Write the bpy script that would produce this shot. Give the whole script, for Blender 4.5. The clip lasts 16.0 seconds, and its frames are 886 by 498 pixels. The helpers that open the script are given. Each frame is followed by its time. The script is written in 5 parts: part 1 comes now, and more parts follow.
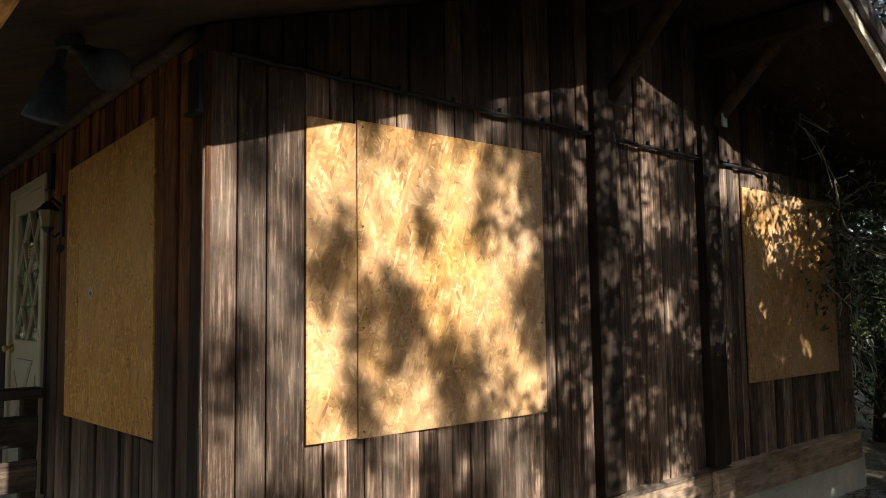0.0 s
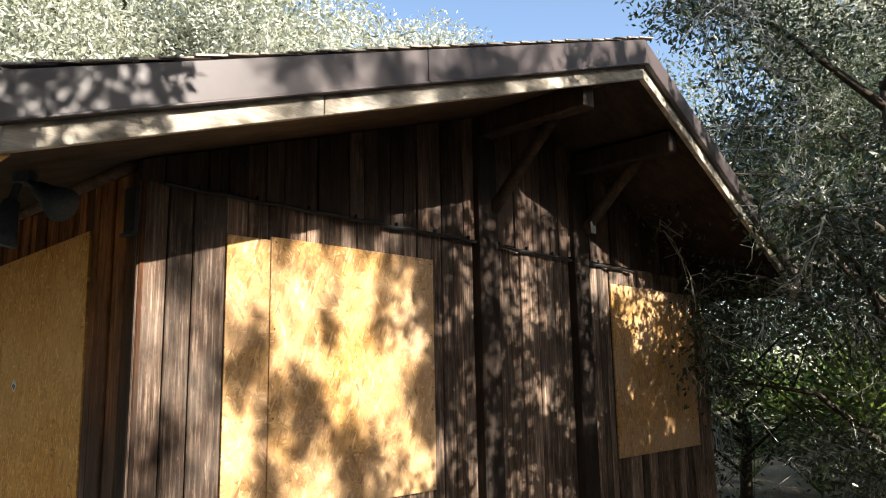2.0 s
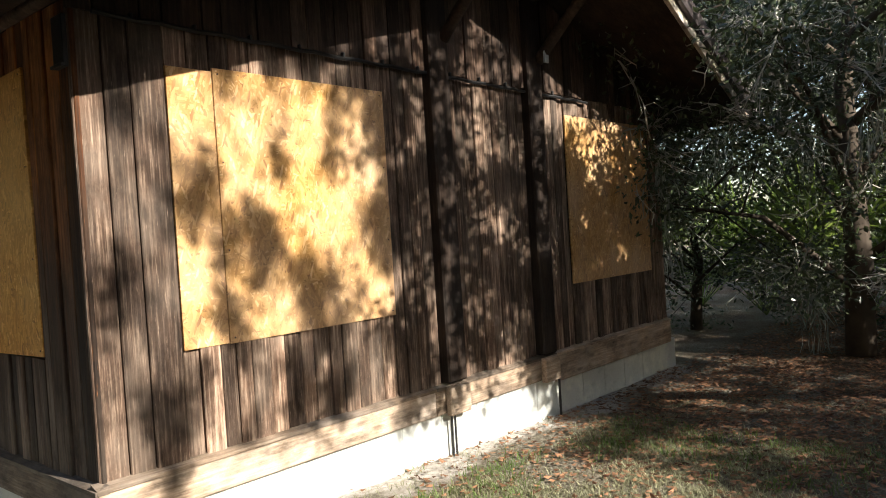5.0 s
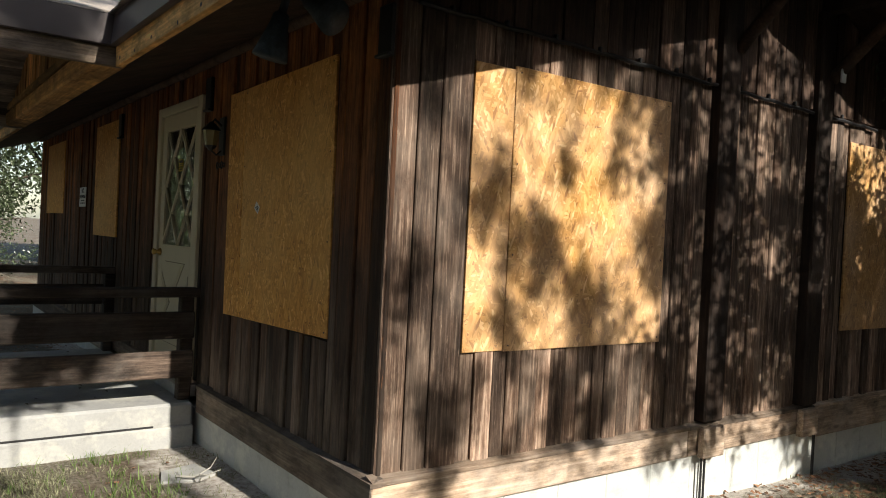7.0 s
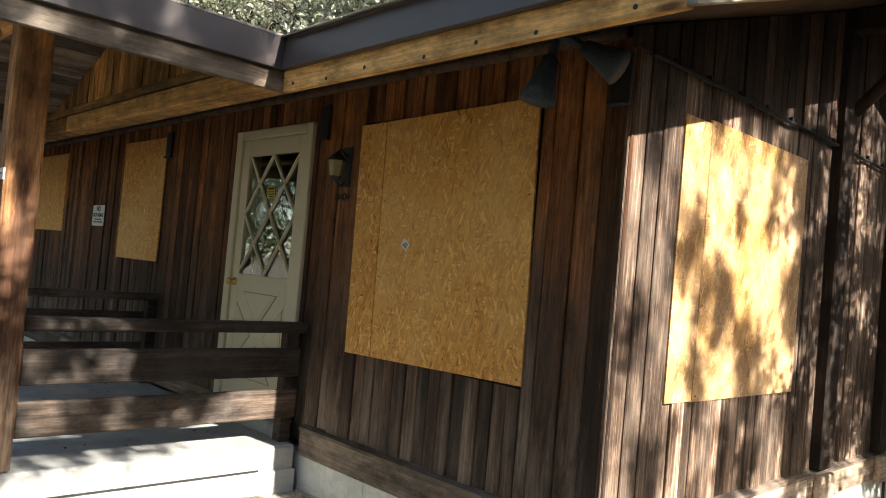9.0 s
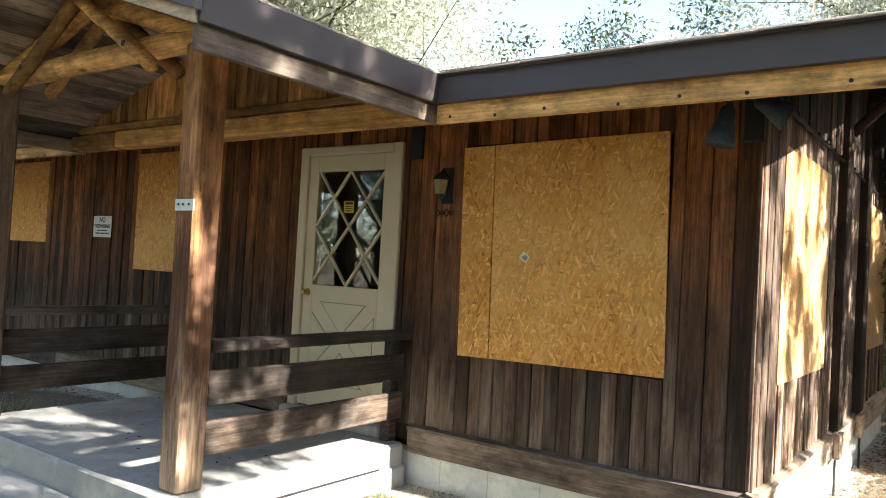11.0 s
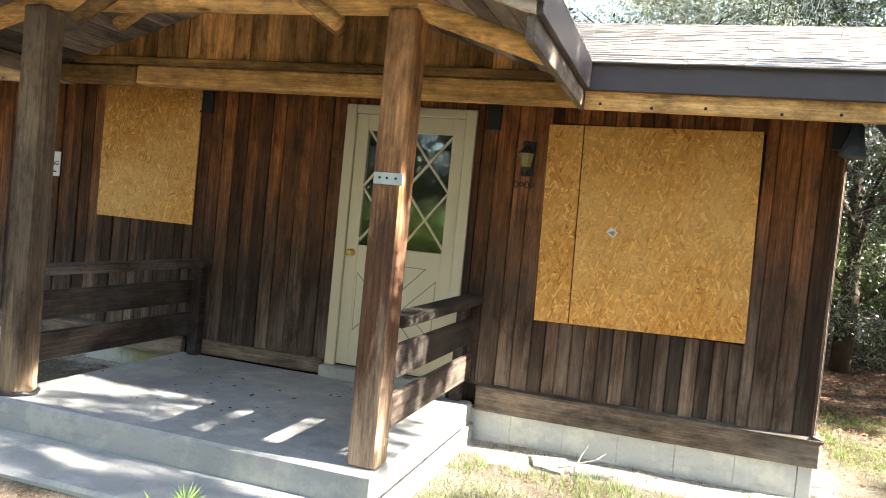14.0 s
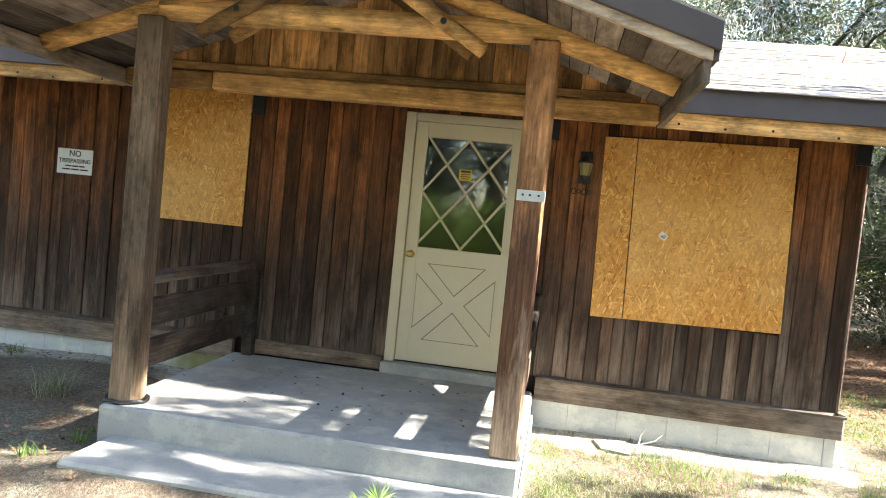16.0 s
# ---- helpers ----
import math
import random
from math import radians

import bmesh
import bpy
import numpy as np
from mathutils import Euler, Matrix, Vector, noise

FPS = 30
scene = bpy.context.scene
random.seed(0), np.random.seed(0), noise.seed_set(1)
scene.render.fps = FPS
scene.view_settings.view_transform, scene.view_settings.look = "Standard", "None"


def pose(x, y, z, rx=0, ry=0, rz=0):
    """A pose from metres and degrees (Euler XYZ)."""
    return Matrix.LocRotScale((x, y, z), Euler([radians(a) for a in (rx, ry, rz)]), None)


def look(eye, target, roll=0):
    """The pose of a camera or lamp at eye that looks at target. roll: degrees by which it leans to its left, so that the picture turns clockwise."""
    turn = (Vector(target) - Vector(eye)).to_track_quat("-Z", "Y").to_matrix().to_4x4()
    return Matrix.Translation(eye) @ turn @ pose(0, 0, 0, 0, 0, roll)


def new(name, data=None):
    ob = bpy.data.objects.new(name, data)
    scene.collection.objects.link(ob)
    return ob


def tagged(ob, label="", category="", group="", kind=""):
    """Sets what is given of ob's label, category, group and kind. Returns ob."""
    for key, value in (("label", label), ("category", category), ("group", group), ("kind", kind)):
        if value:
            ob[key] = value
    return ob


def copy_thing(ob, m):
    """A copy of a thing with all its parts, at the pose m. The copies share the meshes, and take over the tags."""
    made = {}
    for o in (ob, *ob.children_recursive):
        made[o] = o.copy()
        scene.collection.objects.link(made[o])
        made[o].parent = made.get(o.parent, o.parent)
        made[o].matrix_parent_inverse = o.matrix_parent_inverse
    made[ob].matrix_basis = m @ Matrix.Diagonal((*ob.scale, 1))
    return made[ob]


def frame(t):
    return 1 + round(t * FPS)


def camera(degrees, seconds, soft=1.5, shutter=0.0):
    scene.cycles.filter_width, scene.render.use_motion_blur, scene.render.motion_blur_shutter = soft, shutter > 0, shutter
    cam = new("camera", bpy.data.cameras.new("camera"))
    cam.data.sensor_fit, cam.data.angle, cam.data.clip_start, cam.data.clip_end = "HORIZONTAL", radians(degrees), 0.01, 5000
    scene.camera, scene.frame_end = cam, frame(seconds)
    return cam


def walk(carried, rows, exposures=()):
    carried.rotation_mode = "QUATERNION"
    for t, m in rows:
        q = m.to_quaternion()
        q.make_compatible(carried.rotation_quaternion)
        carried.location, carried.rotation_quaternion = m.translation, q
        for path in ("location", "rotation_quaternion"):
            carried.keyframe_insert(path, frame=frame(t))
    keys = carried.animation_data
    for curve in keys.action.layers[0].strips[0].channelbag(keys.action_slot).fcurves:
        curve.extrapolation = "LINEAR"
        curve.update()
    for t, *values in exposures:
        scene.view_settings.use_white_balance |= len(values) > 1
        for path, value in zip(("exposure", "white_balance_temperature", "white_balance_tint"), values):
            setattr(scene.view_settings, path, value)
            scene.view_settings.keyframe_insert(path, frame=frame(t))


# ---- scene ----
cam = camera(60.8, 16.0, soft=1.0)
PATH = [
    (0, (-1.201, -2.9, 1.554), (0.086, -1.377, 1.715), -0.8),
    (0.5, (-1.291, -3.039, 1.556), (0.051, -1.559, 1.642), -0.0),
    (1, (-1.52, -3.146, 1.588), (-0.089, -1.751, 1.672), -0.5),
    (1.5, (-1.592, -3.274, 1.631), (-0.17, -1.88, 1.816), 0.5),
    (2, (-1.581, -3.41, 1.663), (-0.135, -2.07, 2.003), -1.1),
    (2.5, (-1.576, -3.482, 1.672), (-0.058, -2.245, 2.075), -2.0),
    (3, (-1.555, -3.539, 1.667), (0.072, -2.436, 2.037), -3.7),
    (3.2, (-1.548, -3.552, 1.651), (0.104, -2.471, 1.974), -3.9),
    (5.3, (-1.541, -3.467, 1.498), (-0.089, -2.1, 1.349), -3.4),
    (5.5, (-1.535, -3.443, 1.508), (-0.159, -2.008, 1.288), -2.2),
    (6, (-1.534, -3.324, 1.5), (-0.37, -1.743, 1.116), 0.2),
    (6.5, (-1.64, -3.138, 1.515), (-0.518, -1.496, 1.31), 2.4),
    (7, (-1.829, -2.921, 1.543), (-0.643, -1.311, 1.515), 2.9),
    (7.5, (-1.933, -2.651, 1.533), (-0.69, -1.085, 1.568), 2.3),
    (8, (-2.184, -2.427, 1.538), (-0.838, -0.95, 1.634), 4.0),
    (8.5, (-2.574, -2.197, 1.538), (-1.187, -0.757, 1.599), 5.5),
    (8.8, (-2.769, -1.999, 1.53), (-1.432, -0.513, 1.59), 5.6),
    (9, (-2.911, -1.921, 1.531), (-1.539, -0.467, 1.592), 5.1),
    (9.5, (-3.296, -1.806, 1.533), (-1.838, -0.439, 1.603), 3.8),
    (10, (-3.664, -1.528, 1.509), (-2.172, -0.197, 1.463), 5.9),
    (10.2, (-3.805, -1.421, 1.527), (-2.334, -0.066, 1.544), 3.9),
    (12.3, (-5.056, -0.22, 1.582), (-3.25, 0.639, 1.578), 4.6),
    (12.5, (-5.125, -0.053, 1.577), (-3.336, 0.841, 1.56), 3.6),
    (13, (-5.34, 0.327, 1.615), (-3.536, 1.19, 1.579), 4.8),
    (13.5, (-5.491, 0.635, 1.642), (-3.618, 1.334, 1.58), 6.4),
    (14, (-5.577, 0.996, 1.649), (-3.67, 1.592, 1.571), 5.6),
    (14.5, (-5.808, 1.309, 1.674), (-3.867, 1.784, 1.617), 4.1),
    (15, (-5.91, 1.676, 1.637), (-3.948, 2.06, 1.587), 4.3),
    (15.5, (-6.059, 1.982, 1.662), (-4.082, 2.269, 1.558), 4.6),
    (16, (-6.242, 2.278, 1.692), (-4.268, 2.581, 1.594), 5.7),
]
walk(cam, [(t, look(eye, target, roll)) for t, eye, target, roll in PATH],
     exposures=[(0.0, 0.95), (1.0, 1.03), (2.0, 1.58), (3.2, 1.75), (5.3, 1.2), (6.0, 0.82), (7.0, 0.78), (8.0, 1.3), (8.5, 1.7), (9.0, 2.0), (10.0, 2.32), (12.5, 2.96), (14.0, 3.14), (16.0, 3.3)])

# ---- sky and sun ----
SUN_WAY = Vector((-0.09, 1.0, -0.61)).normalized()
SUN_EL = math.asin(-SUN_WAY.z)
world = bpy.data.worlds.new("sky")
scene.world = world
world.use_nodes = True
wn = world.node_tree
sky = wn.nodes.new("ShaderNodeTexSky")
sky.sky_type = "NISHITA"
sky.sun_disc = False
sky.sun_elevation = SUN_EL
sky.sun_rotation = math.atan2(-SUN_WAY.x, -SUN_WAY.y)
wn.links.new(sky.outputs[0], wn.nodes["Background"].inputs[0])
wn.nodes["Background"].inputs[1].default_value = 0.10
sun = new("sun", bpy.data.lights.new("sun", "SUN"))
sun.data.energy, sun.data.angle, sun.data.color = 5.0, radians(0.55), (1.0, 0.93, 0.82)
sun.matrix_world = look((0, 0, 30), Vector((0, 0, 30)) + SUN_WAY)


# ---- materials ----
class Nodes:
    """Small helper round a node tree."""

    def __init__(self, name, rough=0.8, metal=0.0, spec=0.3):
        self.m = bpy.data.materials.new(name)
        self.m.use_nodes = True
        self.t = self.m.node_tree
        self.b = self.t.nodes["Principled BSDF"]
        self.put(self.b, "Roughness", rough)
        self.put(self.b, "Metallic", metal)
        self.put(self.b, "Specular IOR Level", spec)

    def put(self, node, key, v):
        if isinstance(v, bpy.types.NodeSocket):
            self.t.links.new(v, node.inputs[key])
        else:
            node.inputs[key].default_value = (*v, 1.0) if isinstance(v, tuple) and len(v) == 3 and node.inputs[key].type == "RGBA" else v

    def position(self, scale=(1, 1, 1), shift=True, turn=(0, 0, 0)):
        g = self.t.nodes.new("ShaderNodeNewGeometry")
        mp = self.t.nodes.new("ShaderNodeMapping")
        mp.inputs["Scale"].default_value = scale
        mp.inputs["Rotation"].default_value = turn
        self.t.links.new(g.outputs["Position"], mp.inputs["Vector"])
        if not shift:
            return mp.outputs[0]
        return self.math3("ADD", mp.outputs[0], self.math("MULTIPLY", self.rand(), 57.0))

    def rand(self):
        return self.t.nodes.new("ShaderNodeObjectInfo").outputs["Random"]

    def island(self):
        return self.t.nodes.new("ShaderNodeNewGeometry").outputs["Random Per Island"]

    def math(self, op, a, b=0.0, clamp=False):
        n = self.t.nodes.new("ShaderNodeMath")
        n.operation, n.use_clamp = op, clamp
        self.put(n, 0, a)
        self.put(n, 1, b)
        return n.outputs[0]

    def math3(self, op, a, b):
        n = self.t.nodes.new("ShaderNodeVectorMath")
        n.operation = op
        self.put(n, 0, a)
        self.put(n, 1, b)
        return n.outputs[0]

    def noise(self, vec, scale, detail=4.0, rough=0.6):
        n = self.t.nodes.new("ShaderNodeTexNoise")
        self.put(n, "Vector", vec)
        self.put(n, "Scale", scale)
        self.put(n, "Detail", detail)
        self.put(n, "Roughness", rough)
        return n.outputs[0]

    def cells(self, vec, scale, feature="F1"):
        n = self.t.nodes.new("ShaderNodeTexVoronoi")
        n.feature = feature
        self.put(n, "Vector", vec)
        self.put(n, "Scale", scale)
        return n

    def ramp(self, fac, stops):
        n = self.t.nodes.new("ShaderNodeValToRGB")
        while len(n.color_ramp.elements) < len(stops):
            n.color_ramp.elements.new(0.5)
        for e, (p, c) in zip(n.color_ramp.elements, stops):
            e.position, e.color = p, (*c, 1) if isinstance(c, tuple) else (c, c, c, 1)
        self.put(n, 0, fac)
        return n.outputs[0]

    def mix(self, fac, a, b, mode="MIX"):
        n = self.t.nodes.new("ShaderNodeMix")
        n.data_type, n.blend_type = "RGBA", mode
        self.put(n, 0, fac)
        self.put(n, 6, a)
        self.put(n, 7, b)
        return n.outputs[2]

    def bump(self, h, strength=0.4, dist=0.01):
        n = self.t.nodes.new("ShaderNodeBump")
        self.put(n, "Strength", strength)
        self.put(n, "Distance", dist)
        self.put(n, "Height", h)
        self.t.links.new(n.outputs[0], self.b.inputs["Normal"])

    def colour(self, c):
        self.put(self.b, "Base Color", c)
        return self.m


def wood(name, axis, dark, mid, light, grey, knots=0.5, rough=0.78, low_tint=None, foot=None, greying=0.7, reach=(0.54, 0.88)):
    """Weathered timber with grain along an axis (0, 1, 2): streaks, knots, worn flecks, greyed patches, a shade for
    each board.
    The lower reach takes a second colour in ragged patches that fade out with height.
    foot: the paler colour of the boards near the ground."""
    n = Nodes(name, rough)

    def along(across, length):
        v = [across] * 3
        v[axis] = length
        return n.position(tuple(v))
    grain = n.noise(along(62.0, 2.6), 1.0, 7.0, 0.7)
    streak = n.noise(along(11.0, 0.9), 1.0, 4.0)
    mottle = n.noise(along(7.0, 3.5), 1.0, 6.0, 0.7)
    c = n.ramp(grain, [(0.25, dark), (0.5, mid), (0.78, light)])
    c = n.mix(1.0, c, n.ramp(mottle, [(0.3, 0.4), (0.5, 1.0), (0.68, 1.45)]), "MULTIPLY")
    c = n.mix(n.ramp(n.noise(n.position((1.7, 1.7, 1.7)), 1.0, 6.0, 0.7), [(0.45, 0.0), (0.68, greying)]), c, grey)
    if low_tint:
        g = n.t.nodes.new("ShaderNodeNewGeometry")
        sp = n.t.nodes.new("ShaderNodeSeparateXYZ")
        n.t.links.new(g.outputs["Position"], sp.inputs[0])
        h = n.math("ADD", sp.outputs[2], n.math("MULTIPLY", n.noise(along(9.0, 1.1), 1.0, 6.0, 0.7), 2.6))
        c = n.mix(n.ramp(n.math("MULTIPLY", h, 0.25), [(reach[0], 0.92), (reach[1], 0.0)]), c, n.mix(1.0, low_tint, n.ramp(grain, [(0.3, 0.5), (0.7, 1.7)]), "MULTIPLY"))
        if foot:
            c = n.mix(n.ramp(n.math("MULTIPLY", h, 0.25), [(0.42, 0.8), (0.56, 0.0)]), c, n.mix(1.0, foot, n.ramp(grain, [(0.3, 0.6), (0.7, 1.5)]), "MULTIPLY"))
    blot = n.noise(along(4.5, 1.6), 1.0, 5.0, 0.75)
    c = n.mix(1.0, c, n.ramp(blot, [(0.34, 0.45), (0.5, 1.0), (0.7, 1.2)]), "MULTIPLY")
    tone = n.math("ADD", n.math("MULTIPLY", n.rand(), 0.6), n.math("MULTIPLY", streak, 0.6))
    c = n.mix(1.0, c, n.ramp(tone, [(0.25, 0.36), (0.58, 0.95), (0.9, 1.9)]), "MULTIPLY")
    fleck = n.noise(along(120.0, 9.0), 1.0, 3.0, 0.6)
    c = n.mix(n.ramp(fleck, [(0.65, 0.0), (0.75, 0.3)]), c, tuple(min(0.8, v * 1.3) for v in light))
    k = n.cells(along(9.0, 2.8), 0.75)
    c = n.mix(n.ramp(k.outputs["Distance"], [(0.06, knots), (0.14, 0.0)]), c, tuple(v * 0.35 for v in dark))
    n.bump(n.math("ADD", grain, n.math("MULTIPLY", mottle, 0.5)), 0.7, 0.006)
    return n.colour(c)


def osb(name, u, v, tint):
    """Oriented strand board: flat flakes of many directions, pale to brown, in the plane of the axes u and v."""
    n = Nodes(name, 0.62, 0, 0.35)
    out = None
    hts = None
    normal = 3 - u - v
    for k, (ang, sc) in enumerate(((8, 1.0), (57, 1.1), (-48, 0.95), (92, 1.15), (28, 0.9), (-18, 1.05))):
        turn = [0.0, 0.0, 0.0]
        turn[normal] = radians(ang)
        base = n.position((1, 1, 1), True, tuple(turn))
        st = [0.0, 0.0, 0.0]
        st[u], st[v] = 72.0 * sc, 17.0 * sc
        vec = n.math3("ADD", n.math3("MULTIPLY", base, tuple(st)), (k * 7.3, k * 3.1, k * 5.7))
        cell = n.cells(vec, 1.0)
        val = n.t.nodes.new("ShaderNodeSeparateColor")
        n.t.links.new(cell.outputs["Color"], val.inputs[0])
        flake = n.ramp(val.outputs[0], [(0.0, (0.30, 0.14, 0.04)), (0.07, (0.47, 0.25, 0.07)), (0.5, (0.60, 0.345, 0.11)), (0.88, (0.69, 0.435, 0.165)), (1.0, (0.84, 0.62, 0.33))])
        if out is None:
            out, hts = flake, val.outputs[1]
        else:
            show = n.ramp(val.outputs[2], [(0.60, 0.0), (0.62, 1.0)])
            out = n.mix(show, out, flake)
            hts = n.mix(show, hts, val.outputs[1])
    out = n.mix(n.ramp(n.noise(n.position(), 90.0, 2.0), [(0.70, 0.0), (0.76, 0.75)]), out, (0.16, 0.07, 0.02))
    out = n.mix(n.ramp(n.noise(n.position(), 1.6, 3.0), [(0.35, 0.0), (0.75, 0.5)]), out, tuple(x * 0.72 for x in tint))
    out = n.mix(1.0, out, tint, "MULTIPLY")
    n.bump(hts, 0.35, 0.002)
    return n.colour(out)


def concrete(name, base, stain, scale=1.0, algae=None):
    """Rough concrete with blotches; algae: the middle of a yellow-green growth."""
    n = Nodes(name, 0.88)
    c = n.mix(n.noise(n.position((scale,) * 3, False), 2.2, 6.0), stain, base)
    c = n.mix(n.ramp(n.noise(n.position((1, 1, 1), False), 55.0, 4.0), [(0.35, 0.18), (0.6, 0.0)]), c, tuple(v * 0.5 for v in base))
    c = n.mix(n.ramp(n.noise(n.position((1, 1, 3), False), 5.0, 6.0), [(0.55, 0.0), (0.75, 0.5)]), c, tuple(v * 0.62 for v in stain))
    c = n.mix(n.ramp(n.noise(n.position((1, 1, 1), False), 3.1, 7.0, 0.72), [(0.50, 0.0), (0.62, 0.45)]), c, tuple(min(0.8, v * q) for v, q in zip(base, (1.35, 1.3, 1.15))))
    if algae:
        v = n.math3("SUBTRACT", n.position((1, 1, 1), False), algae)
        ln = n.t.nodes.new("ShaderNodeVectorMath")
        ln.operation = "LENGTH"
        n.put(ln, 0, v)
        d = n.math("ADD", ln.outputs["Value"], n.math("MULTIPLY", n.noise(n.position((1, 1, 1), False), 9.0, 5.0), 0.5))
        c = n.mix(n.ramp(d, [(0.40, 0.85), (0.85, 0.0)]), c, (0.20, 0.19, 0.05))
    n.bump(n.noise(n.position((1, 1, 1), False), 70.0, 5.0), 0.35, 0.006)
    return n.colour(c)


def plain(name, c, rough=0.6, metal=0.0, spec=0.4, var=0.25, scale=14.0):
    n = Nodes(name, rough, metal, spec)
    k = n.noise(n.position(), scale, 5.0)
    n.bump(k, 0.15, 0.003)
    return n.colour(n.mix(k, tuple(v * (1 - var) for v in c), tuple(min(1, v * (1 + var)) for v in c)))


def leafy(name, dark, light, spec=0.4, rough=0.45, through_light=0.35, glow=(0.20, 0.26, 0.03)):
    n = Nodes(name, rough, 0, spec)
    c = n.ramp(n.island(), [(0.0, dark), (0.7, light), (1.0, tuple(min(1, v * 1.5) for v in light))])
    n.put(n.b, "Base Color", c)
    tr = n.t.nodes.new("ShaderNodeBsdfTranslucent")
    n.put(tr, "Color", n.mix(0.5, c, glow))
    mx = n.t.nodes.new("ShaderNodeMixShader")
    mx.inputs[0].default_value = through_light
    n.t.links.new(n.b.outputs[0], mx.inputs[1])
    n.t.links.new(tr.outputs[0], mx.inputs[2])
    n.t.links.new(mx.outputs[0], n.t.nodes["Material Output"].inputs[0])
    return n.m


SID = dict(dark=(0.046, 0.015, 0.005), mid=(0.212, 0.073, 0.021), light=(0.44, 0.18, 0.057), grey=(0.155, 0.09, 0.05))
M_SIDE = wood("siding_wood", 2, low_tint=(0.040, 0.026, 0.018), foot=(0.14, 0.105, 0.08), greying=0.4, reach=(0.60, 0.93), **SID)
M_GABLE = wood("gable_siding_wood", 2, (0.022, 0.012, 0.008), (0.125, 0.077, 0.052), (0.58, 0.43, 0.32), (0.20, 0.155, 0.12))
# Darker copy of the gable wood, with the eave's shade in its colour.
M_GABLE_TOP = wood("shaded_gable_wood", 2, (0.016, 0.009, 0.006), (0.062, 0.037, 0.025), (0.16, 0.105, 0.075), (0.075, 0.055, 0.045))
# One skirt wood in two tones: sunlight put into x, shade into y.
M_SKIRT_X = wood("sunlit_skirt_wood_x", 0, (0.13, 0.085, 0.055), (0.28, 0.205, 0.145), (0.46, 0.37, 0.285), (0.31, 0.265, 0.225))
M_SKIRT_Y = wood("shaded_skirt_wood_y", 1, (0.045, 0.032, 0.023), (0.115, 0.085, 0.062), (0.22, 0.175, 0.14), (0.17, 0.145, 0.125))
M_PINE_X = wood("pine_x", 0, (0.27, 0.135, 0.045), (0.46, 0.255, 0.088), (0.68, 0.42, 0.165), (0.32, 0.21, 0.105), 0.85, greying=0.4)
M_PINE_Y = wood("pine_y", 1, (0.27, 0.135, 0.045), (0.46, 0.255, 0.088), (0.68, 0.42, 0.165), (0.32, 0.21, 0.105), 0.85, greying=0.4)
M_EAVEGREY = wood("grey_eave_wood", 0, (0.10, 0.07, 0.05), (0.19, 0.145, 0.105), (0.30, 0.24, 0.185), (0.21, 0.185, 0.16))
M_POST = wood("post_wood", 2, (0.09, 0.04, 0.016), (0.24, 0.115, 0.046), (0.38, 0.20, 0.09), (0.16, 0.10, 0.065), low_tint=(0.040, 0.019, 0.011), foot=(0.26, 0.185, 0.13), greying=0.3, reach=(0.72, 0.86))
M_POSTGREY = wood("grey_post_wood", 2, (0.10, 0.06, 0.034), (0.22, 0.145, 0.085), (0.34, 0.24, 0.15), (0.21, 0.165, 0.125), low_tint=(0.10, 0.068, 0.043), foot=(0.36, 0.25, 0.16))
M_BARGE = wood("barge_wood", 0, (0.34, 0.28, 0.21), (0.52, 0.45, 0.36), (0.68, 0.62, 0.53), (0.46, 0.43, 0.39), 0.7)
M_BARGE_Y = wood("barge_wood_y", 1, (0.30, 0.21, 0.13), (0.44, 0.33, 0.22), (0.58, 0.47, 0.34), (0.40, 0.35, 0.30), 0.7)
M_RAIL = wood("rail_wood", 0, (0.016, 0.011, 0.008), (0.045, 0.031, 0.023), (0.12, 0.088, 0.066), (0.10, 0.09, 0.08))
M_INFILL = wood("infill_wood", 2, (0.25, 0.12, 0.04), (0.46, 0.235, 0.08), (0.64, 0.37, 0.15), (0.34, 0.22, 0.12), 0.8, greying=0.35)
M_CEIL = wood("ceiling_wood", 0, (0.10, 0.075, 0.055), (0.19, 0.145, 0.11), (0.29, 0.235, 0.19), (0.22, 0.19, 0.165))
M_DARK = wood("dark_timber", 2, (0.010, 0.007, 0.005), (0.026, 0.016, 0.011), (0.055, 0.035, 0.025), (0.03, 0.025, 0.022))
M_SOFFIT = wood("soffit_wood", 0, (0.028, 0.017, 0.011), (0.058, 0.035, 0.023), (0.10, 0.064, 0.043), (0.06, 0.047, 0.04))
M_OSB_F = osb("osb_front", 1, 2, (1.1, 0.885, 0.55))
# Gable tint is paler: washed-out sunlight is put into the board's colour.
M_OSB_G = osb("osb_gable", 0, 2, (1.0, 0.90, 0.81))
M_FASCIA = plain("brown_metal", (0.085, 0.068, 0.068), 0.42, 0.0, 0.4, 0.2, 5.0)
M_FOUND = concrete("painted_block", (0.58, 0.60, 0.585), (0.44, 0.45, 0.43), 1.0, (0.0, 5.2, 0.15))
M_SLAB = concrete("porch_concrete", (0.42, 0.425, 0.415), (0.29, 0.29, 0.275))
M_CREAM = plain("cream_paint", (0.66, 0.58, 0.41), 0.45, 0, 0.4, 0.06, 6.0)
M_GROOVE = plain("dark_groove", (0.30, 0.25, 0.17), 0.7)
M_BRASS = plain("brass", (0.62, 0.42, 0.14), 0.28, 1.0)
M_BLACK = plain("black_metal", (0.02, 0.02, 0.021), 0.5)
M_WHITE = plain("white_sign", (0.74, 0.74, 0.70), 0.5, 0, 0.4, 0.06)
M_INK = plain("black_ink", (0.025, 0.025, 0.027), 0.6)
M_YELLOW = plain("yellow_label", (0.72, 0.52, 0.03), 0.5, 0, 0.4, 0.1)
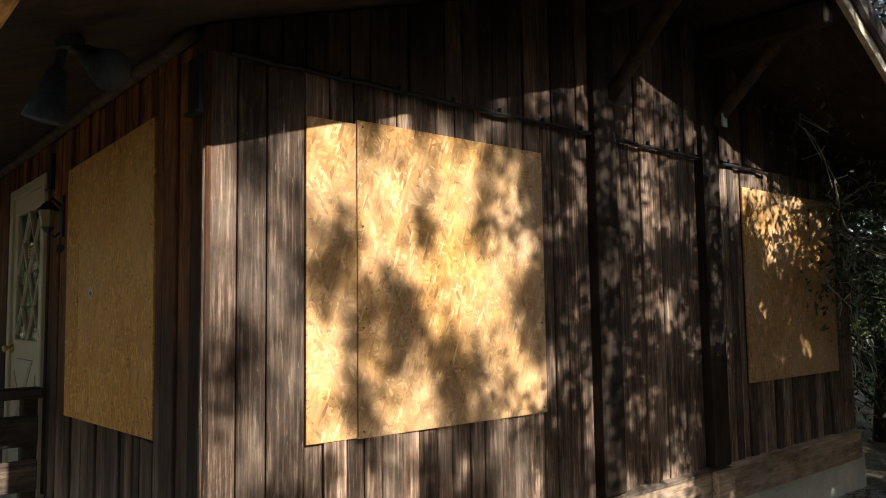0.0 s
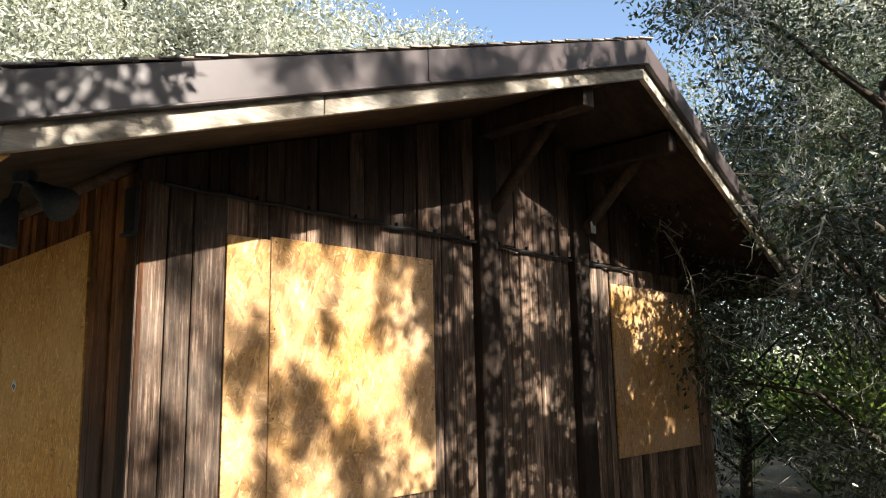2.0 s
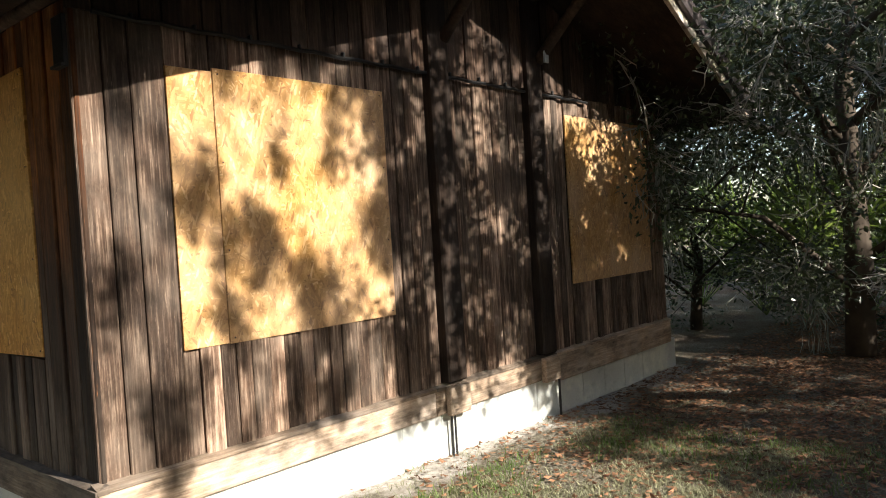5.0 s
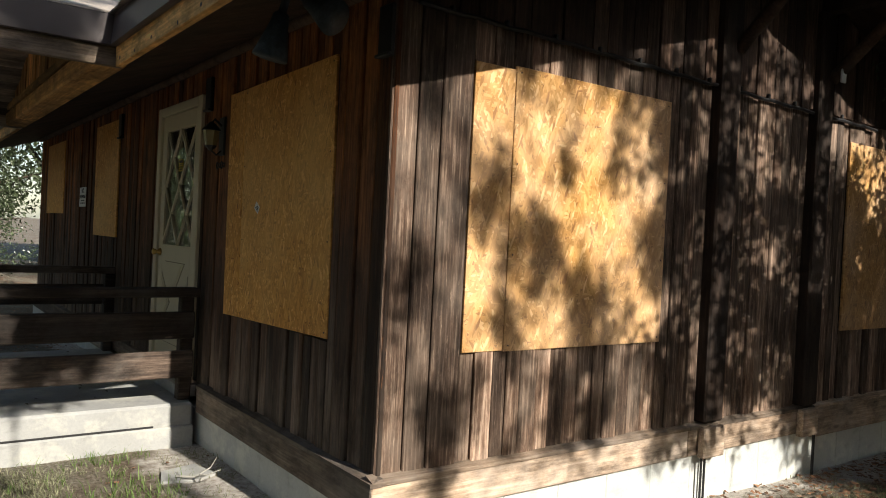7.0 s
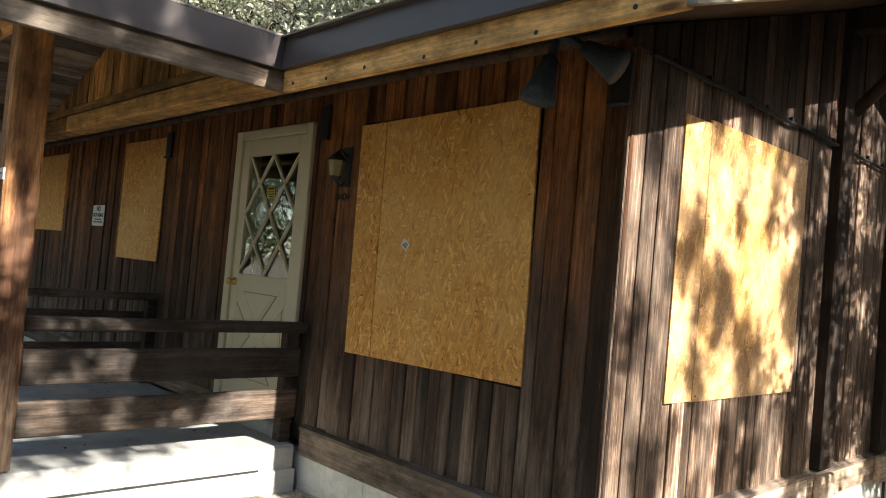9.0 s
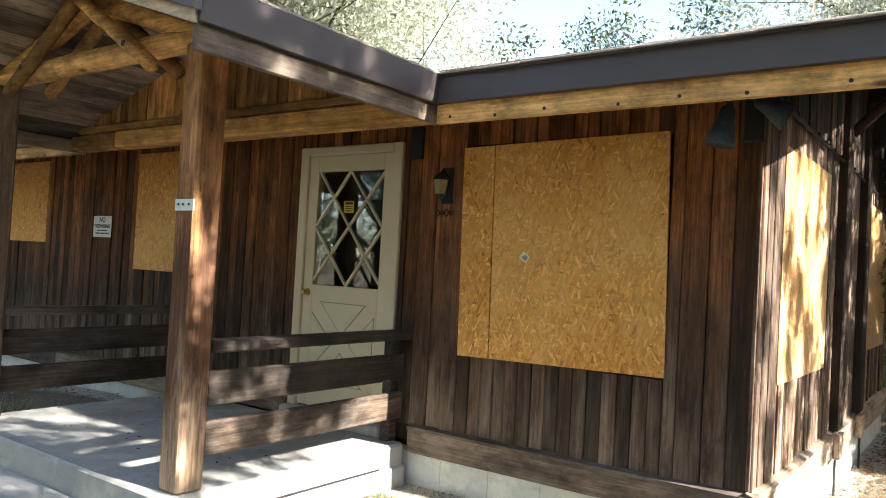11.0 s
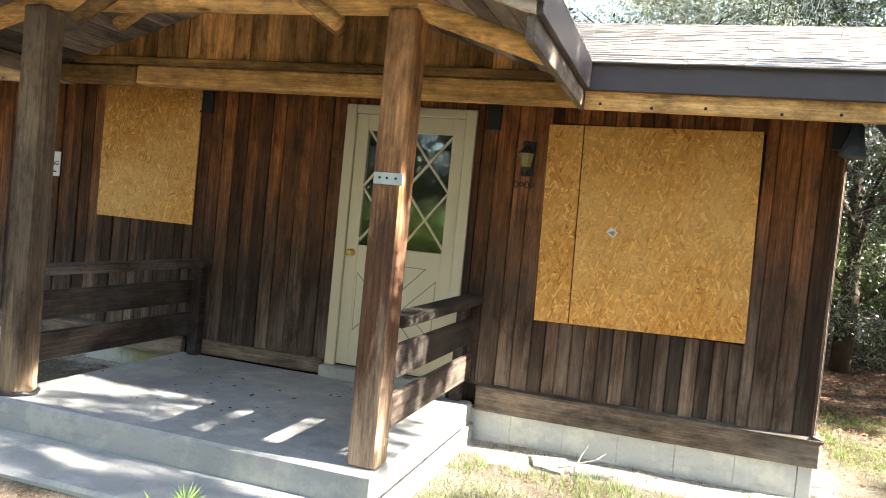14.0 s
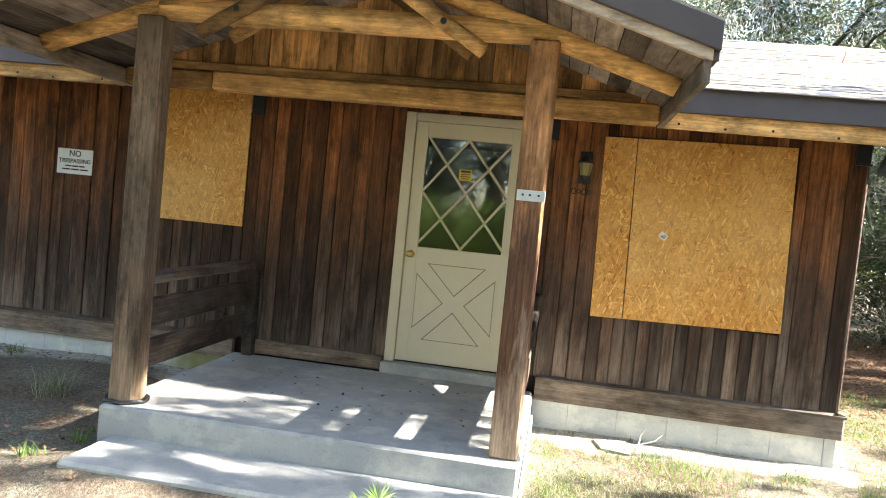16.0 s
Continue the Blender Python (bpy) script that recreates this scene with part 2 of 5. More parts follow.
M_PALEMETAL = plain("galvanised_plate", (0.62, 0.64, 0.66), 0.4, 0.6)
M_GREENBLUE = plain("weathered_lamp_metal", (0.045, 0.06, 0.075), 0.6, 0.2, 0.4, 0.8, 60.0)
M_RED = plain("red_paint", (0.42, 0.09, 0.045), 0.7)
M_BARK = plain("bark", (0.075, 0.06, 0.047), 0.95, 0, 0.1, 0.55, 9.0)
M_TWIG = plain("grey_twig", (0.48, 0.46, 0.41), 0.95, 0, 0.1, 0.3, 9.0)
M_LEAF = leafy("evergreen_leaf", (0.02, 0.03, 0.014), (0.08, 0.105, 0.052), 0.6, 0.32, 0.2, (0.13, 0.17, 0.06))
# Pale leaf colour has the far oaks' sun glare mixed in.
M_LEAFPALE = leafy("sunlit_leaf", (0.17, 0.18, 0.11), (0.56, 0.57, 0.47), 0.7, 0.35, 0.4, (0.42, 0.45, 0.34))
M_MOSS = leafy("grey_moss", (0.26, 0.27, 0.22), (0.54, 0.55, 0.49), 0.1, 0.9, 0.3, (0.42, 0.43, 0.36))
M_PALM = leafy("palmetto_leaf", (0.08, 0.14, 0.03), (0.26, 0.36, 0.11), 0.5, 0.35, 0.35)
M_GRASS = leafy("grass_blade", (0.12, 0.115, 0.068), (0.35, 0.345, 0.22), 0.2, 0.6, 0.35, (0.28, 0.31, 0.16))
M_GREEN = leafy("green_grass_blade", (0.06, 0.12, 0.02), (0.16, 0.24, 0.075), 0.2, 0.6, 0.4)
M_LITTER = leafy("dead_leaf", (0.055, 0.026, 0.014), (0.30, 0.16, 0.09), 0.3, 0.6, 0.15, (0.25, 0.13, 0.06))

n = Nodes("shingle", 0.9, 0, 0.25)
k = n.noise(n.position((1, 1, 1), False), 130.0, 3.0)
c = n.ramp(n.math("ADD", n.math("MULTIPLY", n.rand(), 0.6), n.math("MULTIPLY", n.island(), 0.4)), [(0.0, (0.30, 0.245, 0.20)), (0.6, (0.46, 0.40, 0.34)), (1.0, (0.60, 0.54, 0.47))])
n.bump(k, 0.5, 0.004)
M_SHINGLE = n.colour(n.mix(n.ramp(k, [(0.35, 0.6), (0.6, 0.0)]), c, (0.13, 0.11, 0.095)))

n = Nodes("soil", 0.97, 0, 0.1)
sand = n.ramp(n.noise(n.position((1, 1, 1), False), 22.0, 7.0, 0.7), [(0.3, (0.24, 0.20, 0.16)), (0.5, (0.50, 0.46, 0.41)), (0.7, (0.70, 0.67, 0.62))])
duff = n.ramp(n.noise(n.position((1, 1, 1), False), 38.0, 7.0, 0.75), [(0.3, (0.05, 0.034, 0.021)), (0.5, (0.15, 0.112, 0.082)), (0.7, (0.32, 0.265, 0.21))])
turf = n.ramp(n.noise(n.position((1, 1, 1), False), 45.0, 7.0, 0.75), [(0.3, (0.06, 0.048, 0.032)), (0.5, (0.20, 0.178, 0.135)), (0.72, (0.44, 0.41, 0.35))])
big = n.noise(n.position((1, 1, 1), False), 1.1, 5.0)
c = n.mix(n.ramp(big, [(0.42, 0.0), (0.56, 1.0)]), duff, turf)
g = n.t.nodes.new("ShaderNodeNewGeometry")
sp = n.t.nodes.new("ShaderNodeSeparateXYZ")
n.t.links.new(g.outputs["Position"], sp.inputs[0])
dx = n.math("MAXIMUM", n.math("MAXIMUM", n.math("MULTIPLY", sp.outputs[0], -1.0), n.math("SUBTRACT", sp.outputs[0], 6.1)), 0.0)
dy = n.math("MAXIMUM", n.math("MAXIMUM", n.math("MULTIPLY", sp.outputs[1], -1.0), n.math("SUBTRACT", sp.outputs[1], 9.7)), 0.0)
wall_d = n.math("ADD", n.math("MULTIPLY", dx, 0.8), dy)
c = n.mix(n.ramp(n.math("ADD", wall_d, n.math("MULTIPLY", big, 1.3)), [(0.85, 1.0), (1.35, 0.0)]), c, sand)
n.bump(n.noise(n.position((1, 1, 1), False), 42.0, 8.0, 0.75), 0.9, 0.03)
M_SOIL = n.colour(c)

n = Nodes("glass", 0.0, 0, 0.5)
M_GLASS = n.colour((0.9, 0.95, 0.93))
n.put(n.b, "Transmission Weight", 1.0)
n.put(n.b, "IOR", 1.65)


# ---- mesh helpers ----
def mesh_of(bm, name, material, smooth=False):
    bmesh.ops.recalc_face_normals(bm, faces=bm.faces)
    me = bpy.data.meshes.new(name)
    bm.to_mesh(me)
    bm.free()
    me.materials.append(material)
    if smooth:
        for p in me.polygons:
            p.use_smooth = True
    return me


def part(name, bm, material, parent, label="", smooth=False):
    """One bmesh as one mesh object under a thing or a part."""
    ob = new(name, mesh_of(bm, name, material, smooth))
    ob.parent = parent
    if parent is not None:
        ob.matrix_parent_inverse = parent.matrix_basis.inverted() if parent.type == "EMPTY" else Matrix()
    return tagged(ob, label)


def thing(name, label, category, group="", at=(0, 0, 0)):
    ob = new(name)
    ob.empty_display_size = 0.1
    ob.location = at
    return tagged(ob, label, category, group)


def structure(name, bm, material, label):
    return tagged(new(name, mesh_of(bm, name, material)), label, name.split("_")[0], "", "structure")


def box(lo, hi, bev=0.0, bm=None, m=None):
    """A box between two corners, with bevelled edges."""
    own = bmesh.new()
    c = [(a + b) / 2 for a, b in zip(lo, hi)]
    s = [abs(b - a) for a, b in zip(lo, hi)]
    bmesh.ops.create_cube(own, size=1.0, matrix=Matrix.Translation(c) @ Matrix.Diagonal((*s, 1)))
    if bev:
        bmesh.ops.bevel(own, geom=list(own.edges), offset=bev, segments=1, affect="EDGES", profile=0.5)
    if m is not None:
        own.transform(m)
    return join(bm, own)


def join(bm, own):
    if bm is None:
        return own
    me = bpy.data.meshes.new("tmp")
    own.to_mesh(me)
    own.free()
    bm.from_mesh(me)
    bpy.data.meshes.remove(me)
    return bm


def prism(pts, axis, a, b, bm=None):
    """A polygon in the two other axes, drawn out along an axis from a to b."""
    own = bmesh.new()

    def at(p, v):
        q = list(p)
        q.insert(axis, v)
        return q
    lo = [own.verts.new(at(p, a)) for p in pts]
    hi = [own.verts.new(at(p, b)) for p in pts]
    own.faces.new(lo)
    own.faces.new(hi[::-1])
    for i in range(len(pts)):
        j = (i + 1) % len(pts)
        own.faces.new((lo[i], lo[j], hi[j], hi[i]))
    return join(bm, own)


def tube(pts, radii, sides=10, bm=None, wobble=0.0, seed=0):
    """A tapered tube along points, a little uneven."""
    own = bmesh.new()
    rnd = random.Random(seed)
    pts = [Vector(p) for p in pts]
    rings = []
    for i, p in enumerate(pts):
        d = (pts[min(i + 1, len(pts) - 1)] - pts[max(i - 1, 0)]).normalized()
        up = Vector((0, 0, 1)) if abs(d.z) < 0.9 else Vector((1, 0, 0))
        u = d.cross(up).normalized()
        v = d.cross(u)
        r = radii[i] if isinstance(radii, (list, tuple)) else radii
        rings.append([own.verts.new(p + (u * math.cos(a) + v * math.sin(a)) * r * (1 + rnd.uniform(-wobble, wobble)))
                      for a in (math.tau * k / sides for k in range(sides))])
    for a, b in zip(rings, rings[1:]):
        for k in range(sides):
            own.faces.new((a[k], a[(k + 1) % sides], b[(k + 1) % sides], b[k]))
    own.faces.new(rings[0][::-1])
    own.faces.new(rings[-1])
    return join(bm, own)


def log(a, b, r, seed, cuts=7):
    """A peeled log between two points."""
    a, b = Vector(a), Vector(b)
    rnd = random.Random(seed)
    pts = [a.lerp(b, i / cuts) + Vector([rnd.uniform(-1, 1) * r * 0.05 for _ in range(3)]) for i in range(cuts + 1)]
    return tube(pts, [r * rnd.uniform(0.95, 1.05) for _ in pts], 14, None, 0.02, seed)


PLANKS = {}


def plank_mesh(w, h, d, material, side):
    """A board w wide, h high and d thick, its outer long edges eased; side 0 faces -x and runs along y, side 1 faces -y and runs along x."""
    key = (round(w, 3), round(h, 3), round(d, 3), material.name, side)
    if key not in PLANKS:
        e = 0.005
        pts = [(0, 0.0), (w, 0.0), (w, -d + e), (w - e, -d), (e, -d), (0, -d + e)]
        if side == 0:
            bm = prism([(q, p) for p, q in pts], 2, 0, h)
        else:
            bm = prism(pts, 2, 0, h)
        PLANKS[key] = mesh_of(bm, "plank", material)
    return PLANKS[key]


def plank_row(parent, side, a, b, z0, z1, material, rnd, widths, back=0.03, thick=(0.022, 0.036), name="plank", base=None):
    """Upright boards side by side along a wall from a to b."""
    u = a
    while u < b - 0.03:
        w = min(rnd.choice(widths), b - u)
        if b - u - w < 0.05:
            w = b - u
        d = rnd.choice((thick[0], (thick[0] + thick[1]) / 2, thick[1]))
        ob = new(name, plank_mesh(w - 0.004, z1 - z0, d, material, side))
        ob.location = (back if base is None else base, u, z0) if side == 0 else (u, back if base is None else base, z0)
        ob.parent = parent
        u += w


# ---- plan ----
EAVE_X, EAVE_Z, SLOPE = -0.82, 2.42, 0.332
RIDGE_X = 3.05
WALL_X, WALL_Y = 6.12, 9.75
FLOOR = 0.42
TIP_Y, CORNER_Y = -1.06, -0.74


def under(x):
    """Underside of the main roof."""
    return EAVE_Z + 0.04 + SLOPE * (min(x, 2 * RIDGE_X - x) - EAVE_X)


def rake_y(x):
    """The gable overhang grows towards the ridge."""
    f = (min(x, 2 * RIDGE_X - x) - EAVE_X) / (RIDGE_X - EAVE_X)
    return CORNER_Y + (TIP_Y - CORNER_Y) * f


def ground_z(x, y):
    z = -0.03 * max(0.0, min(x, 4.0))
    z += 0.018 * noise.noise((x * 0.9, y * 0.9, 0)) + 0.010 * noise.noise((x * 3.1, y * 3.1, 4))
    if x < -2.0:
        z -= 0.012 * min(-2.0 - x, 4.0)
    if x < -2.2:
        away = math.hypot(max(0.0, -2.52 - x), max(0.0, 2.3 - y, y - 4.88))
        z += 0.10 * max(0.0, 1 - away / 0.7) ** 1.5
    if y > 4.6 and -1.6 < x < 0.5:
        z += 0.085 * min(1.0, (y - 4.6) / 0.8) * min(1.0, (x + 1.6) / 1.0)
    far = max(0.0, math.hypot(x - 2, y - 2) - 9)
    return z + 0.25 * noise.noise((x * 0.07, y * 0.07, 2)) * min(1.0, far / 12)


# ---- ground ----
def build_ground():
    def axis():
        v, out, step = 0.0, [0.0], 0.16
        while v < 2000:
            step = 0.16 if v < 7 else step * 1.25
            v += step
            out.append(v)
        return [-q for q in out[:0:-1]] + out
    ax = axis()
    verts, faces, n = [], [], len(ax)
    for y in ax:
        for x in ax:
            verts.append((x, y, ground_z(x, y)))
    for j in range(n - 1):
        for i in range(n - 1):
            faces.append((j * n + i, j * n + i + 1, (j + 1) * n + i + 1, (j + 1) * n + i))
    me = bpy.data.meshes.new("ground")
    me.from_pydata(verts, [], faces)
    me.materials.append(M_SOIL)
    for p in me.polygons:
        p.use_smooth = True
    return tagged(new("ground", me), "sandy soil yard with dry grass and fallen leaves", "ground", "", "structure")


ground = build_ground()


# ---- walls ----
DOOR = (2.65, 3.56, 0.40, 2.43)       # y from, y to, sill, head
GLASS = (2.75, 3.455, 1.38, 2.30)


def build_walls():
    bm = bmesh.new()
    d0, d1 = DOOR[0], DOOR[1]
    box((0.03, 0.03, 0.3), (0.17, d0, 2.775), 0, bm)
    box((0.03, d1, 0.3), (0.17, WALL_Y, 2.775), 0, bm)
    box((0.03, d0, DOOR[3]), (0.17, d1, 2.775), 0, bm)
    box((0.03, d0, 0.25), (0.17, d1, 0.38), 0, bm)
    front = structure("wall_front", bm, M_DARK, "front wall of brown weathered vertical board siding")
    bm = prism([(0.17, 0.3), (WALL_X, 0.3), (WALL_X, under(WALL_X)), (RIDGE_X, under(RIDGE_X)), (0.17, under(0.17))], 1, 0.03, 0.17)
    gable = structure("wall_gable", bm, M_DARK, "gable end wall of grey-brown weathered vertical boards")
    bm = box((WALL_X - 0.14, 0.17, -0.2), (WALL_X, WALL_Y, under(WALL_X) + 0.02))
    structure("wall_back", bm, M_DARK, "back wall of dark timber")
    bm = prism([(0.17, 0.0), (WALL_X - 0.14, 0.0), (WALL_X - 0.14, under(WALL_X)), (RIDGE_X, under(RIDGE_X)), (0.17, under(0.17))], 1, WALL_Y - 0.14, WALL_Y)
    structure("wall_end", bm, M_DARK, "far end wall of dark timber")
    structure("floor", box((0.17, 0.17, 0.2), (WALL_X - 0.14, WALL_Y - 0.14, 0.36)), M_DARK, "dark bare indoor floor")
    return front, gable


wall_front, wall_gable = build_walls()


def build_foundation():
    """Painted block courses below the walls."""
    core = box((0.06, 0.06, -0.5), (WALL_X - 0.02, WALL_Y, 0.22))
    f = structure("foundation", core, M_FOUND, "white painted concrete block foundation, stained near the soil")
    me = mesh_of(box((0, 0, -0.5), (0.3952, 0.09, 0.236), 0.003), "block", M_FOUND)
    mf = mesh_of(box((0, 0, -0.5), (0.09, 0.3952, 0.236), 0.003), "block", M_FOUND)
    x = 0.0
    while x < WALL_X - 0.1:
        ob = new("block", me)
        ob.location, ob.parent = (x, -0.004 if x < 3.8 else 0.03, 0 if x < 3.8 else -0.05), f
        x += 0.3965
    y = 0.091
    while y < WALL_Y - 0.1:
        ob = new("block", mf)
        ob.location, ob.parent = (-0.004, y, 0), f
        y += 0.3965


build_foundation()


def build_skirt():
    """Skirt boards with a sloped ledge on top, round the two visible walls."""
    rnd = random.Random(3)
    sk = thing("skirt_board", "weathered wide skirting plank with a ledge above the foundation", "trim")
    tagged(sk, kind="structure")
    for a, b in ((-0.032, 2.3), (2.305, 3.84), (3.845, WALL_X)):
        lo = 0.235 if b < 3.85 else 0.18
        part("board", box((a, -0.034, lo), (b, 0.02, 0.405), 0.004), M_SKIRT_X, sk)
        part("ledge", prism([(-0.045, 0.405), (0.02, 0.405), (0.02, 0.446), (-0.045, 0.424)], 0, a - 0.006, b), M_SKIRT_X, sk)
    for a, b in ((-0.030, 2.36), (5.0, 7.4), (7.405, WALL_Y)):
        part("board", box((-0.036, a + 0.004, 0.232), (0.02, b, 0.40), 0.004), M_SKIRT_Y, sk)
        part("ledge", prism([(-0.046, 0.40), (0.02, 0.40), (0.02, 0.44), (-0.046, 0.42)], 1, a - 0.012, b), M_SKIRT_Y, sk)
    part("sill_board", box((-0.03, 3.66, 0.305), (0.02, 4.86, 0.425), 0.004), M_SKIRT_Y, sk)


build_skirt()


# ---- roof ----
def slab_between(p, thick, bm=None):
    """A plate with four upper corners, drawn down by its thickness."""
    own = bmesh.new()
    up = [own.verts.new(q) for q in p]
    dn = [own.verts.new((q[0], q[1], q[2] - thick)) for q in p]
    own.faces.new(up)
    own.faces.new(dn[::-1])
    for i in range(4):
        j = (i + 1) % 4
        own.faces.new((up[i], up[j], dn[j], dn[i]))
    return join(bm, own)


def beam_between(a, b, thick, depth, way, bm=None):
    """A board from a to b, its top edge on the line; way is the horizontal direction of its thickness."""
    own = bmesh.new()
    w = Vector(way) * thick
    ring = []
    for p in (Vector(a), Vector(b)):
        ring.append([own.verts.new(q) for q in (p, p + w, p + w - Vector((0, 0, depth)), p - Vector((0, 0, depth)))])
    for i in range(4):
        j = (i + 1) % 4
        own.faces.new((ring[0][i], ring[0][j], ring[1][j], ring[1][i]))
    own.faces.new(ring[0][::-1])
    own.faces.new(ring[1])
    bmesh.ops.recalc_face_normals(own, faces=own.faces)
    bmesh.ops.bevel(own, geom=list(own.edges), offset=0.003, segments=1, affect="EDGES", profile=0.5)
    return join(bm, own)


PY0, PY1, PX = 1.66, 5.69, -2.5       # porch roof: two eaves, front edge
PRIDGE = (PY0 + PY1) / 2
TOP = 0.285                            # from the eave's lower edge to the roof's upper face


def build_main_roof():
    y1 = WALL_Y + 0.7
    roof = thing("main_roof", "low gable roof with weathered tan shingles and brown metal fascia", "roof")
    tagged(roof, kind="structure")
    t0 = EAVE_Z + TOP
    tr = t0 + SLOPE * (RIDGE_X - EAVE_X)
    for x0 in (EAVE_X, 2 * RIDGE_X - EAVE_X):
        part("deck", slab_between([(x0, CORNER_Y, t0), (RIDGE_X, TIP_Y, tr), (RIDGE_X, y1, tr), (x0, y1, t0)], 0.05), M_SOFFIT, roof)
        xs = x0 + (0.06 if x0 < RIDGE_X else -0.06)
        part("soffit", slab_between([(xs, CORNER_Y + 0.01, EAVE_Z + 0.08), (RIDGE_X, TIP_Y + 0.01, EAVE_Z + 0.06 + SLOPE * (RIDGE_X - EAVE_X)),
                                     (RIDGE_X, y1, EAVE_Z + 0.06 + SLOPE * (RIDGE_X - EAVE_X)), (xs, y1, EAVE_Z + 0.08)], 0.02), M_SOFFIT, roof)
    # eave boards and metal, either side of the porch
    for a, b in ((CORNER_Y, PY0 - 0.0), (PY1, y1)):
        part("eave_board", box((EAVE_X, a + 0.03, EAVE_Z), (EAVE_X + 0.04, b, EAVE_Z + 0.115), 0.004), M_PINE_Y, roof, "knotty pine eave board")
        y, k = a + 0.22, 0
        while y < b - 0.05:
            z = EAVE_Z + (0.022 if k % 2 else 0.035)
            part("nail_hole", tube([(EAVE_X + 0.004, y, z), (EAVE_X - 0.0015, y, z)], 0.010, 8), M_BLACK, roof, "dark rusted nail hole")
            y, k = y + (0.31 if k % 3 else 0.42), k + 1
        part("fascia", prism([(EAVE_X - 0.02, EAVE_Z + 0.11), (EAVE_X - 0.035, EAVE_Z + 0.115), (EAVE_X - 0.022, TOP + EAVE_Z - 0.01), (EAVE_X - 0.03, TOP + EAVE_Z), (EAVE_X + 0.02, TOP + EAVE_Z), (EAVE_X + 0.02, EAVE_Z + 0.11)], 1, a - 0.02, b), M_FASCIA, roof, "brown metal fascia strip")
    # rake boards, four lengths, and metal above them
    for s in (0, 1):
        def pt(x, dz, dy=0.0):
            xx = x if s == 0 else 2 * RIDGE_X - x
            return (xx, rake_y(x) + dy, EAVE_Z + SLOPE * (x - EAVE_X) + dz)
        for a, b in ((EAVE_X + 0.0, 0.425), (0.43, RIDGE_X - 0.001)):
            part("rake_board", beam_between(pt(a, 0.095), pt(b, 0.095), 0.04, 0.095, (0, 1, 0)), M_BARGE, roof, "pale weathered rake board")
        for a, b in ((EAVE_X - 0.03, 1.02), (1.024, RIDGE_X)):
            part("fascia", beam_between(pt(a, TOP - 0.005, -0.03), pt(b, TOP - 0.005, -0.03), 0.04, 0.185, (0, 1, 0)), M_FASCIA, roof, "brown metal fascia strip")
            part("drip_edge", beam_between(pt(a, 0.108, -0.045), pt(b, 0.108, -0.045), 0.03, 0.012, (0, 1, 0)), M_FASCIA, roof)
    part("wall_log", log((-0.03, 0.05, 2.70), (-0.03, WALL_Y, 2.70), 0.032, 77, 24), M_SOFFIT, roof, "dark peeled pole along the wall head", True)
    # outlookers and knee braces under the gable overhang
    for x in (2.52, 3.72):
        zt = under(x) - 0.02
        part("outlooker", box((x - 0.06, rake_y(x) + 0.08, zt - 0.16), (x + 0.06, 0.03, zt), 0.01), M_DARK, roof)
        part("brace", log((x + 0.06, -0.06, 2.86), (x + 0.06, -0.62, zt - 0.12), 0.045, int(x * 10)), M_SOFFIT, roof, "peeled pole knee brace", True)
    part("strap", box((3.74, -0.16, 2.83), (3.80, -0.145, 2.97), 0.002), M_PALEMETAL, roof, "pale metal strap on the brace")
    return roof


main_roof = build_main_roof()


def shingles(roof):
    """Overlapping tabs on the front slope; those by the porch valley and gable are pieces of their own."""
    rnd = random.Random(9)
    ang = math.atan(SLOPE)
    length = math.hypot(RIDGE_X - EAVE_X, SLOPE * (RIDGE_X - EAVE_X))
    mesh = [mesh_of(box((-0.03, 0.002, 0), (0.19, w, 0.009), 0.002), "shingle", M_SHINGLE) for w in (0.30, 0.325, 0.27)]
    rows = int(length / 0.145)
    verts, faces = [], []
    count = 0
    for r in range(rows + 1):
        s = r * 0.145 - 0.02
        x = EAVE_X + s * math.cos(ang)
        y = rake_y(min(x, RIDGE_X)) - 0.035
        first = True
        while y < WALL_Y + 0.6:
            k = rnd.randrange(3)
            w = (0.30, 0.325, 0.27)[k]
            if first and r % 2:
                w, k, first = 0.15, None, False
            z = EAVE_Z + TOP + s * math.sin(ang) + 0.004 + rnd.uniform(0, 0.004)
            m = Matrix.Translation((x - 0.012 + rnd.uniform(-0.006, 0.006), y, z)) @ Matrix.Rotation(-ang + 0.034, 4, "Y")
            if k is not None and count < 300 and y < 1.3 and r < 34:
                ob = new("shingle", mesh[k])
                ob.matrix_basis = m
                ob.parent = roof
                count += 1
            else:
                b = len(verts)
                for q in ((-0.03, 0.002, 0), (0.19, 0.002, 0), (0.19, w, 0), (-0.03, w, 0), (-0.03, 0.002, 0.009), (0.19, 0.002, 0.009), (0.19, w, 0.009), (-0.03, w, 0.009)):
                    verts.append(tuple(m @ Vector(q)))
                faces += [(b + 4, b + 5, b + 6, b + 7), (b, b + 4, b + 7, b + 3), (b, b + 1, b + 5, b + 4), (b + 3, b + 7, b + 6, b + 2)]
            y += w
    me = bpy.data.meshes.new("shingle_field")
    me.from_pydata(verts, [], faces)
    me.materials.append(M_SHINGLE)
    ob = new("shingle_field", me)
    ob.parent = roof
    tagged(ob, kind="stuff")


